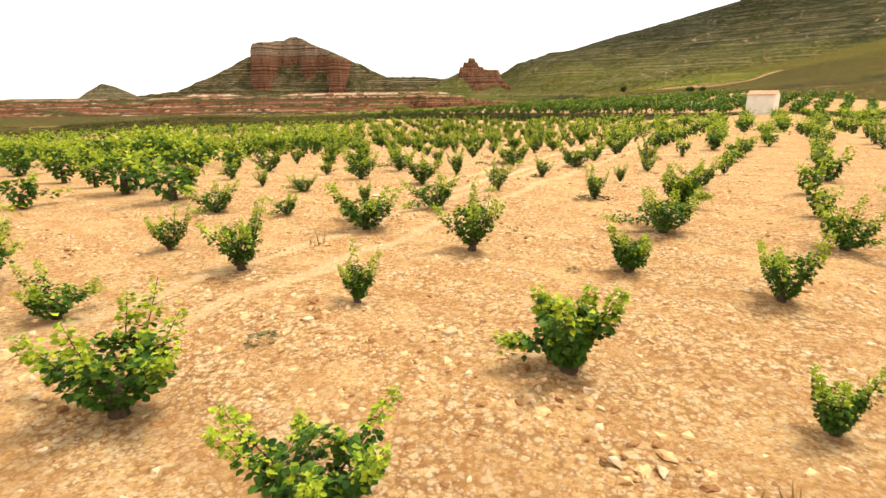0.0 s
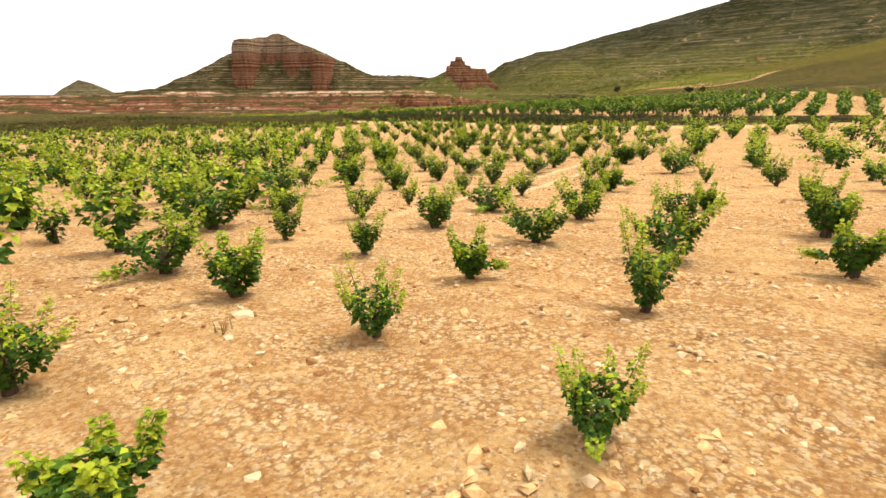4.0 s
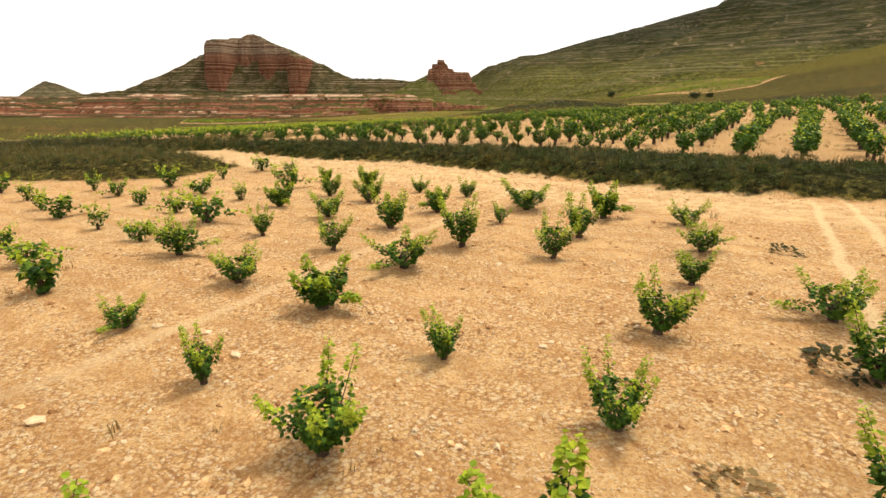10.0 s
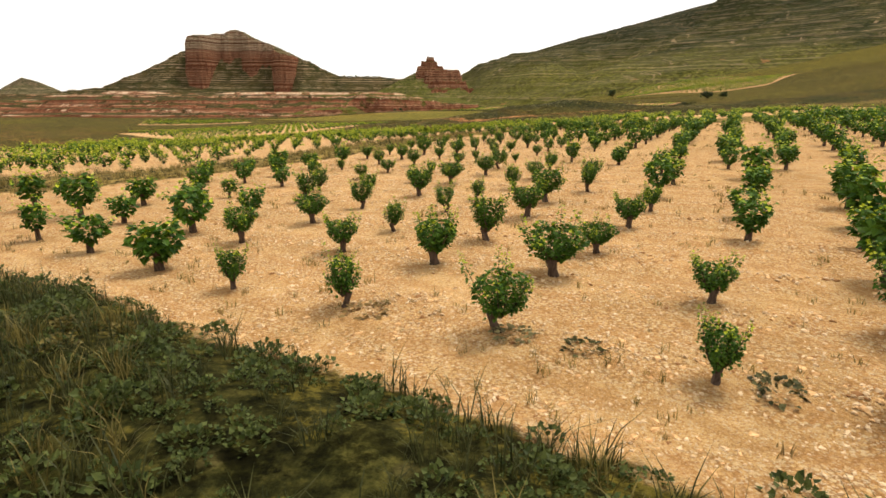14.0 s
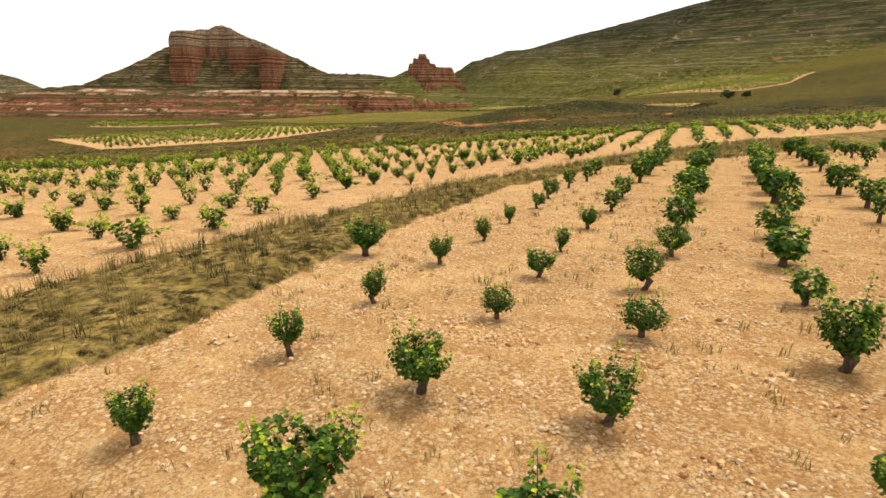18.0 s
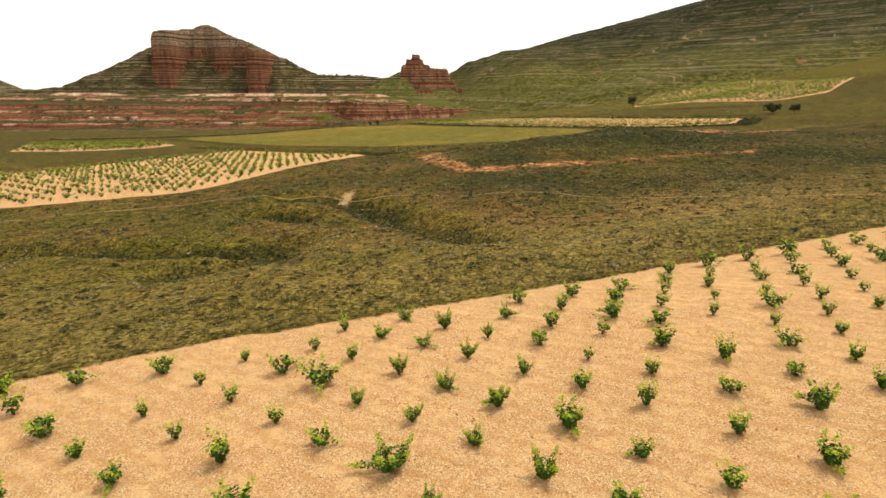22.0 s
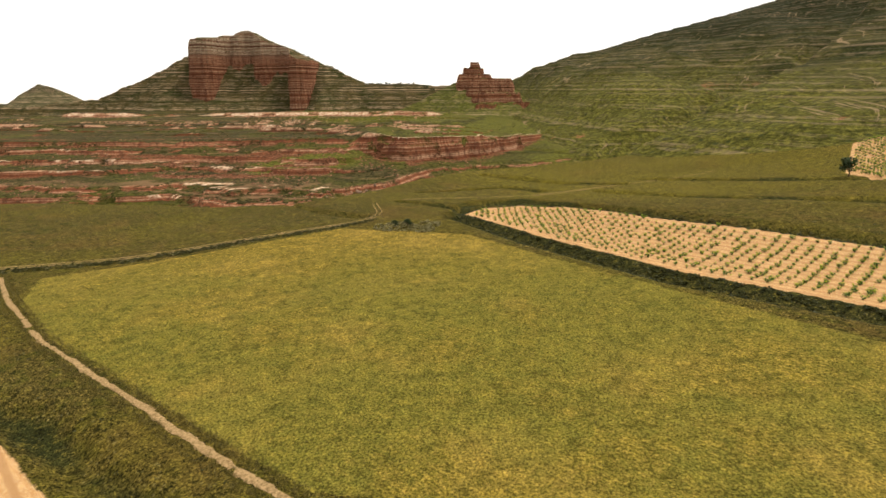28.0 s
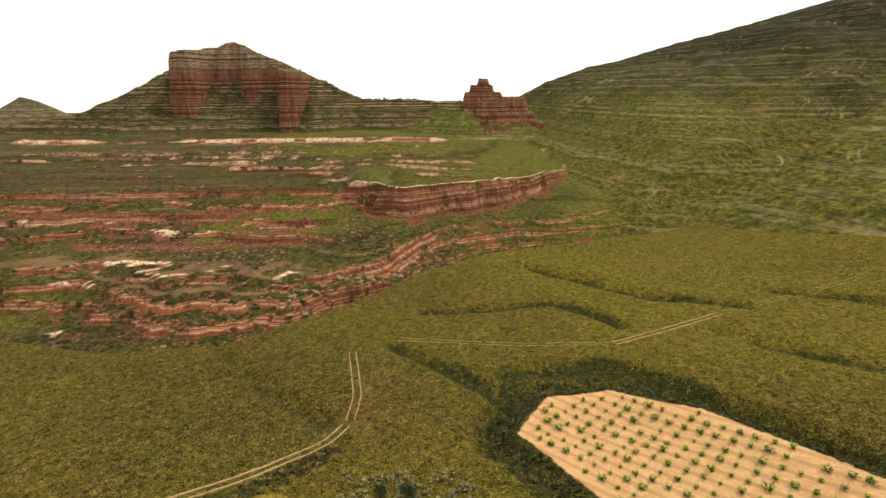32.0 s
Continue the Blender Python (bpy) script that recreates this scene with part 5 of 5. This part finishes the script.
mid_x = lambda y: np.interp(y, (0, 75, 140, 210), (0, 1.5, 6, 12))
pebbles, crumbs = [pebble_shape(k) for k in range(10)], [crumb_shape(k) for k in range(10)]
on_soil = lambda x, y: (soil_at(x, y) > 0.1)
nearby = lambda w: (lambda x, y: on_soil(x, y) & (np.abs(x - mid_x(y)) < w * rng.random(x.shape) ** 0.6))
loose = lambda w: (lambda x, y: on_soil(x, y) & (np.abs(x - mid_x(y)) < w * rng.random(x.shape) ** 0.6) & (fbm(x, y, 1.6, 91, 2) + 0.5 * rng.normal(0, 1, x.shape) > -0.1))
stuff("pebbles", "pale limestone pebbles strewn over clay soil", "stones", joined("pebbles", crumbs, strewn(110000, -16, 28, 1, 200, nearby(13), 10, 0.016, 0.075, 2.7, 0.8, 0.15), STONE))
stuff("pebbles", "dense pale pebbles on the stony upper field", "stones", joined("pebbles", crumbs, strewn(70000, -10, 22, 94, 150, nearby(12), 10, 0.018, 0.07, 2.4, 0.8, 0.15), STONE))
stuff("clods", "reddish-tan clods of tilled clay", "soil", joined("clods", crumbs, strewn(170000, -14, 26, 1, 196, loose(13), 10, 0.025, 0.11, 2.2, 0.7, 0.2), CLOD))
stuff("clods", "darker red-brown clods of damp clay", "soil", joined("clods", crumbs, strewn(70000, -14, 26, 1, 196, loose(13), 10, 0.025, 0.095, 2.2, 0.7, 0.2), DAMP))
for k in range(130):
    y = rng.uniform(3, 150)
    x = mid_x(y) + rng.uniform(-7, 9)
    if soil_at(np.array(x), np.array(y)) < 0.3:
        continue
    v, f = pebbles[k % 10]
    s = rng.uniform(0.05, 0.13)
    one = new("stone", mesh_of("stone", v * s, f, STONE))
    one.matrix_world = pose(x, y, float(land(x, y)) - 0.02, 0, 0, rng.uniform(0, 360))
    tagged(one, "pale rounded limestone lying on clay soil", "stone", "field stones")

tufts = [tuft_shape(k, 15, (0.4, 0.5, 0.34, 0.62)[k % 4], 1.0, 0.009) for k in range(8)]
VERGE = leaf_material("verge_grass", (0.14, 0.105, 0.028), (0.34, 0.25, 0.08))
short = [tuft_shape(30 + k, 9, 0.3, 0.8, 0.012) for k in range(6)]
bank_at = lambda x, y: np.minimum(y - edge(BANK_NEAR, x), edge(BANK_FAR, x) - y)
strip_at = lambda x, y: np.minimum(y - edge(STRIP_NEAR, x), edge(STRIP_FAR, x) - y)
patch = lambda x, y, size, seed, cut: wave(x, y, size, seed) > cut
stuff("bank_grass", "dark green tall grass on a shaded field bank", "grass", joined("bank_grass", tufts, strewn(11000, -34, 40, 78, 122, lambda x, y: bank_at(x, y) > 0.1, 8, 0.7, 1.15), HERB))
BANKLEAF = leaf_material("bank_herbs", (0.022, 0.036, 0.008), (0.105, 0.125, 0.030))
sprays = [shrub_shape(200 + k, 80, 0.2) for k in range(6)]
stuff("bank_herbs", "dense dark and mid-green herbs covering the bank", "herbs", joined("bank_herbs", sprays, strewn(9000, -20, 24, 80, 112, lambda x, y: (bank_at(x, y) > -0.2) & (wave(x, y, 1.6, 61) + 0.6 * wave(x, y, 5, 63) > -0.6), 6, 0.14, 0.42, 1.6, 1.1, 0.1), BANKLEAF))
stuff("bank_herbs", "olive and yellowish herbs in patches on the bank", "herbs", joined("bank_herbs", sprays, strewn(5000, -20, 24, 80, 112, lambda x, y: (bank_at(x, y) > -0.3) & (wave(x, y, 2.2, 81) > 0.15), 6, 0.12, 0.34, 1.6, 1.1, 0.1), OLIVE))
stuff("verge_herbs", "low olive and green herbs on the strip between fields", "herbs", joined("verge_herbs", sprays, strewn(5200, -24, 36, 112, 172, lambda x, y: (strip_at(x, y) > -0.4) & (wave(x, y, 2.4, 65) + 0.6 * wave(x, y, 6, 67) > 0.1), 6, 0.08, 0.26, 1.6, 0.9, 0.1), SCRUB))
# x, y, radius, kind of leaf
WEEDS = ((3.0, 11.7, 0.30, 0), (2.6, 15.4, 0.26, 1), (7.2, 19.1, 0.35, 1), (1.7, 6.9, 0.14, 1), (-1.8, 4.9, 0.18, 0), (3.5, 12.0, 0.32, 2), (0.6, 10.5, 0.26, 0), (2.1, 19.1, 0.3, 1),
         (1.8, 18.6, 0.34, 0), (1.3, 18.9, 0.26, 2), (1.7, 21.5, 0.2, 1), (0.0, 42.0, 0.3, 1), (1.4, 36.8, 0.2, 2), (8.7, 71.8, 0.42, 2), (2.2, 61.5, 0.5, 2), (2.9, 64.0, 0.36, 1),
         (5.5, 66.1, 0.5, 2), (1.3, 99.6, 0.45, 1), (3.7, 98.2, 0.36, 0), (4.7, 97.7, 0.36, 2), (6.8, 96.2, 0.4, 2), (-0.1, 116.1, 0.34, 2), (4.8, 118.9, 0.42, 2), (-1.5, 118.7, 0.2, 0))
for k, (x, y, size, kind) in enumerate(WEEDS + ((-0.2, 151.0, 0.5, 1), (0.9, 148.8, 0.36, 2), (-7.7, 162.3, 0.3, 1), (12.2, 163.1, 0.62, 2), (-4.2, 165.9, 0.42, 1), (2.7, 167.1, 0.34, 1))):
    v, f = sprays[k % 6]
    one = new("weed_clump", mesh_of("weed_clump", v * np.array((1.35, 1.0, 0.7)) * size, f, (SAGE, STRAW, SCRUB)[kind]))
    one.matrix_world = pose(x, y, float(land(x, y)) - 0.01, 0, 0, rng.uniform(0, 360))
    tagged(one, ("grey-green low weed clump on bare soil", "dry straw-coloured weed clump on bare soil", "olive green weed clump on bare soil")[kind], "weed", "weeds in the vineyard", kind="stuff")
knoll_at = lambda x, y: inside(x, y, KNOLL)
stuff("knoll_grass", "olive and green grass on the knoll beside the track", "grass", joined("knoll_grass", tufts, strewn(3500, -50, -8, 84, 104, lambda x, y: knoll_at(x, y) > 0.0, 8, 0.6, 1.1), OLIVE))
stuff("knoll_grass", "dark green herbs on the knoll beside the track", "herbs", joined("knoll_grass", sprays, strewn(1400, -40, -8, 84, 104, lambda x, y: (knoll_at(x, y) > 0.2) & (wave(x, y, 3, 95) > -0.1), 6, 0.15, 0.4, 1.6, 0.9, 0.1), BANKLEAF))
stuff("bank_grass", "olive seeding grass stems on the bank", "grass", joined("bank_grass", tufts, strewn(9000, -34, 40, 78, 122, lambda x, y: (bank_at(x, y) > 0.4) & patch(x, y, 1.6, 4, 0.1), 8, 0.8, 1.3), OLIVE))
stuff("verge_grass", "straw and olive grass on the strip between fields", "grass", joined("verge_grass", tufts, strewn(19000, -24, 40, 112, 176, lambda x, y: (strip_at(x, y) > -0.3) & patch(x, y, 2.5, 6, -0.7), 8, 0.5, 1.05), VERGE))
stuff("verge_grass", "dark green weeds on the strip between fields", "grass", joined("verge_grass", tufts, strewn(9000, -24, 40, 112, 176, lambda x, y: (strip_at(x, y) > 0.2) & patch(x, y, 2.0, 9, -0.1), 8, 0.5, 1.0), HERB))
stuff("field_edge_grass", "dry grass along the top edge of the field", "grass", joined("field_edge_grass", tufts, strewn(22000, -45, 85, 172, 226, lambda x, y: (y - edge(TOP_EDGE, x) > -0.2) & (y - edge(TOP_EDGE, x) < 9), 8, 0.4, 0.9), OLIVE))
stuff("bank_foot_weeds", "straw and olive weeds thinning out beyond the bank", "weeds", joined("bank_foot_weeds", tufts, strewn(9000, -34, 40, 78, 126, lambda x, y: (y - edge(BANK_FAR, x) > -0.3) & (y - edge(BANK_FAR, x) < 4.5 * rng.random(x.shape)) & patch(x, y, 1.8, 21, -0.2), 8, 0.25, 0.6), OLIVE))
stuff("weeds", "olive and straw weeds under the vine rows", "weeds", joined("weeds", short, strewn(13000, -34, 64, 90, 160, lambda x, y: (y - edge(BANK_FAR, x) > 0.3) & (edge(STRIP_NEAR, x) - y > 0.3) & (wave(x, y, 2.2, 51) + wave(x, y, 0.8, 53) > 0.15), 6, 0.35, 0.9), VERGE))
stuff("weeds", "thin dry weeds between the vines", "weeds", joined("weeds", short, strewn(900, -16, 26, 2, 178, lambda x, y: on_soil(x, y) & patch(x, y, 3.2, 11, 0.25), 6, 0.3, 0.9), STRAW))

cushions = [shrub_shape(k, 12, 0.8) for k in range(6)]
open_land = lambda x, y: (soil_at(x, y) < -0.5) & (inside(x, y, MEADOW) < -1) & (y > edge(TOP_EDGE, x) + 1)
stuff("heath", "dark olive cushions of low scrub on the slope", "scrub", joined("heath", cushions, strewn(20000, -75, 120, 196, 352, lambda x, y: open_land(x, y) & (wave(x, y, 9, 13) + wave(x, y, 3, 3) > -0.2), 6, 0.12, 0.46, 2.6, 0.6, 0.15), SCRUB))
stuff("heath", "grey-green cushions of thyme and santolina", "scrub", joined("heath", cushions, strewn(15000, -75, 120, 196, 352, lambda x, y: open_land(x, y) & (wave(x, y, 7, 17) + 0.7 * wave(x, y, 2.5, 5) > 0.1), 6, 0.12, 0.42, 2.4, 0.6, 0.15), SAGE))
stuff("heath_grass", "olive and straw grass between the scrub", "grass", joined("heath_grass", short, strewn(15000, -60, 100, 196, 345, lambda x, y: open_land(x, y) & patch(x, y, 5, 19, -0.3), 6, 0.7, 1.5), OLIVE))
stuff("ravine_scrub", "dark scrub on the ravine ledges", "scrub", joined("ravine_scrub", cushions, strewn(5200, -260, 320, 480, 900, lambda x, y: (y - rim(x) > 25) & patch(x, y, 30, 23, -0.2), 6, 0.4, 1.4, 2.5, 0.6, 0.2), SCRUB))
stuff("ravine_boulders", "red sandstone boulders fallen below the ledges", "boulders", joined("ravine_boulders", pebbles, strewn(4200, -260, 40, 540, 720, lambda x, y: (y - rim(x) > 30) & patch(x, y, 22, 27, 0.0), 10, 0.25, 1.5, 3.5, 1.0, 0.2), plain_material("red_sandstone", (0.10, 0.04, 0.022), (0.27, 0.15, 0.09), 0.8)))


path_at = lambda x, y: along(x, y, FOOTPATH)
stuff("path_grass", "olive grass standing along the footpath", "grass", joined("path_grass", short, strewn(60000, -98, 2, 345, 436, lambda x, y: (path_at(x, y) > 0.55) & (path_at(x, y) < 2.2), 6, 0.9, 1.9), OLIVE))


verge_line = [(x + 1.6, y - 3.2) for x, y in TRACK_A[:6]]
verge_at = lambda x, y: along(x, y, verge_line)
stuff("track_verge", "dark low scrub along the field track", "scrub", joined("track_verge", cushions, strewn(16000, -140, -8, 420, 480, lambda x, y: (verge_at(x, y) < 1.9) & (inside(x, y, MEADOW) < 0.4), 6, 0.25, 0.7, 2.0, 0.7, 0.1), SCRUB))
stuff("track_verge", "grey flowering cushions along the field track", "scrub", joined("track_verge", cushions, strewn(3500, -140, -8, 420, 480, lambda x, y: (verge_at(x, y) < 1.6) & (inside(x, y, MEADOW) < 0.2), 6, 0.2, 0.5, 2.0, 0.7, 0.1), SAGE))
field_bank = lambda x, y: (inside(x, y, FIELD_E) < -0.4) & (inside(x, y, FIELD_E) > -7)
stuff("field_bank_scrub", "dark green scrub on the bank round the terraced vineyard", "scrub", joined("field_bank_scrub", cushions, strewn(30000, 5, 165, 350, 510, lambda x, y: field_bank(x, y) & (inside(x, y, MEADOW) < 0.5), 6, 0.25, 0.7, 2.0, 0.7, 0.1), HERB))


# ---- trees ----
def build_tree(name, seed, high, wide, label, x, y, leaf=OAK):
    r = np.random.default_rng(seed)
    root = new(name)
    limbs = [tube([(0, 0, -0.3), (0.05 * high * r.normal() * 0.3, 0, 0.2 * high), (0, 0.03 * high, 0.5 * high)], (0.035 * high, 0.026 * high, 0.012 * high), 8)]
    for k in range(6):
        a = k * 1.05 + r.uniform(-0.3, 0.3)
        tip = (wide * 0.38 * math.cos(a), wide * 0.38 * math.sin(a), high * r.uniform(0.5, 0.85))
        limbs.append(tube([(0, 0, high * 0.2), (tip[0] * 0.5, tip[1] * 0.5, high * 0.42), tip], (0.018 * high, 0.011 * high, 0.004 * high), 5))
    bits = []
    for c in range(16):
        a, d, h = r.uniform(0, 6.28), math.sqrt(r.random()) * wide * 0.36, r.uniform(0.38, 0.86)
        mid = np.array((d * math.cos(a), d * math.sin(a), high * h))
        for k in range(42):
            q = r.normal(0, 1, 3)
            q = q / np.linalg.norm(q) * wide * 0.17 * r.uniform(0.6, 1.1)
            v, f = leaf_shape(0.09 * wide * r.uniform(0.7, 1.3), r, False)
            bits.append((turned(v, r.uniform(0, 6.28), r.uniform(-1, 1), r.uniform(-1, 1), mid + q), f))
    part("trunk", mesh_of("trunk", *pack(limbs), BARK, True), root)
    part("crown", mesh_of("crown", *pack(bits), leaf), root, "dense dark green crown")
    root.matrix_world = pose(x, y, float(land(x, y)), 0, 0, r.uniform(0, 360))
    return tagged(root, label, "tree")


for k, (x, y, h, w) in enumerate(((-1.8, 466.5, 2.2, 2.4), (2.2, 466, 2.6, 2.6))):
    build_tree("almond_tree", 60 + k, h, w, "small dark tree at the corner of the meadow", x, y)
stuff("corner_scrub", "silver-green flowering scrub at the meadow corner", "scrub", joined("corner_scrub", cushions, strewn(160, -8, 12, 459, 472, lambda x, y: (inside(x, y, MEADOW) < 0.5) & (inside(x, y, FIELD_E) < -4), 6, 0.35, 0.8, 1.0, 0.9, 0.1), SAGE))
stuff("plateau_scrub", "low dark scrub scattered over the grass plateau", "scrub", joined("plateau_scrub", cushions, strewn(9000, -130, 200, 345, 640, lambda x, y: open_land(x, y) & (y < rim(x) - 1) & (wave(x, y, 14, 41) + wave(x, y, 5, 43) > -0.1), 6, 0.10, 0.36, 3.0, 0.6, 0.15), SCRUB))
stuff("meadow_tufts", "yellow-green tussocks in the sown meadow", "grass", joined("meadow_tufts", short, strewn(15000, -85, 100, 335, 470, lambda x, y: (inside(x, y, MEADOW) > 0.3) & (wave(x, y, 6, 45) + wave(x, y, 2, 47) > 0.1), 6, 0.5, 1.2), OLIVE))
SANDSTONE = plain_material("grey_sandstone", (0.12, 0.075, 0.048), (0.30, 0.20, 0.14), 1.2)
for k in range(70):
    x = rng.uniform(-52, 4)
    y = float(rim(np.array(x))) + rng.uniform(50, 72)
    v, f = pebbles[k % 10]
    size = rng.uniform(0.5, 1.9)
    one = new("boulder", mesh_of("boulder", v * size, f, SANDSTONE))
    one.matrix_world = pose(x, y, float(land(x, y)) - 0.1 * size, rng.uniform(-20, 20), 0, rng.uniform(0, 360))
    tagged(one, "grey-brown sandstone boulder on the ravine ledge", "boulder", "ravine boulders")
build_tree("holm_oak", 70, 7.5, 7.0, "dark green holm oak beside a terraced vineyard", 161, 506)
build_tree("holm_oak", 71, 4.2, 6.5, "low dark holm oak on a field terrace", 166, 384)
build_tree("holm_oak", 72, 3.6, 4.5, "low dark holm oak on a field terrace", 173, 380)
skyline = []
for k in range(34):
    x = rng.uniform(-135, 40)
    skyline.append((rng.integers(0, 6), x, 1382.0, float(peak(np.array(x), np.array(1382.0))), rng.uniform(0, 6), rng.uniform(1.2, 2.4), rng.uniform(1.5, 3.2)))
for x in (-262, -256, -247, -238, -205, -196):
    skyline.append((rng.integers(0, 6), x, 1380.0, float(peak(np.array(float(x)), np.array(1380.0))), 0, 1.6, 2.6))
stuff("ridge_trees", "dark bushes along the far ridge", "trees", joined("ridge_trees", cushions, np.array(skyline), OAK))


# ---- the hut ----
def box(x0, x1, y0, y1, z0, z1):
    bm = bmesh.new()
    bmesh.ops.create_cube(bm, size=1.0, matrix=Matrix.Translation(((x0 + x1) / 2, (y0 + y1) / 2, (z0 + z1) / 2)) @ Matrix.Diagonal((x1 - x0, y1 - y0, z1 - z0, 1)))
    bmesh.ops.bevel(bm, geom=bm.edges[:], offset=0.02, segments=1, affect="EDGES")
    me = bpy.data.meshes.new("box")
    bm.to_mesh(me)
    bm.free()
    return me


def with_material(me, material):
    me.materials.append(material)
    return me


def gable(half, deep, eave, ridge):
    """A wall box that ends in two gables, ridge along x."""
    bm = bmesh.new()
    ring = [(-deep, -0.6), (deep, -0.6), (deep, eave), (0, ridge), (-deep, eave)]
    ends = [[bm.verts.new((x, y, z)) for y, z in ring] for x in (-half, half)]
    bm.faces.new(ends[0][::-1])
    bm.faces.new(ends[1])
    for k in range(5):
        bm.faces.new((ends[0][k], ends[0][(k + 1) % 5], ends[1][(k + 1) % 5], ends[1][k]))
    me = bpy.data.meshes.new("wall")
    bm.to_mesh(me)
    bm.free()
    return me


hut = new("field_hut")
part("wall", with_material(gable(1.35, 1.0, 1.9, 2.28), PLASTER), hut, "cream plastered wall with gable ends")
TILE = plain_material("roof_tile", (0.36, 0.19, 0.10), (0.58, 0.38, 0.23), 4.0)
for k in range(8):
    for side in (-1, 1):
        tile = box(-0.15, 0.15, -0.60, 0.60, -0.04, 0.05)
        one = part("roof_tile", with_material(tile, TILE), hut)
        one.matrix_basis = pose(-1.23 + 0.35 * k, side * 0.54, 2.15, -side * 20, 0, 0)
hut.matrix_world = pose(34.2, 60.6, float(land(34.2, 60.6)), 0, 0, -42)
tagged(hut, "small cream plastered field hut among the vines", "hut")


# ---- single shrubs on the bank ----
def build_shrub(x, y, high, leaf, label, flowers):
    root = new("shrub")
    v, f = shrub_shape(int(x * 10) % 97, 190, 0.2)
    part("foliage", mesh_of("foliage", v * np.array((high, high, high * 1.1)), f, leaf), root)
    if flowers:
        v, f = shrub_shape(int(y) % 89, 26, 0.1)
        part("flowers", mesh_of("flowers", v * np.array((high, high, high * 1.25)), f, FLOWER), root, "small yellow flowers")["kind"] = "stuff"
    root.matrix_world = pose(x, y, float(land(x, y)))
    return tagged(root, label, "shrub")


build_shrub(5.6, 90.4, 0.62, HERB, "green broom bush with yellow flowers on the bank", True)
build_shrub(4.0, 88.9, 0.3, OLIVE, "small yellow-flowering herb at the foot of the bank", True)
build_shrub(-14.5, 107.5, 1.1, SCRUB, "dark rounded bush at the end of the bank", False)
build_shrub(10.5, 92.2, 0.55, HERB, "leafy green bush on the edge of the field", False)
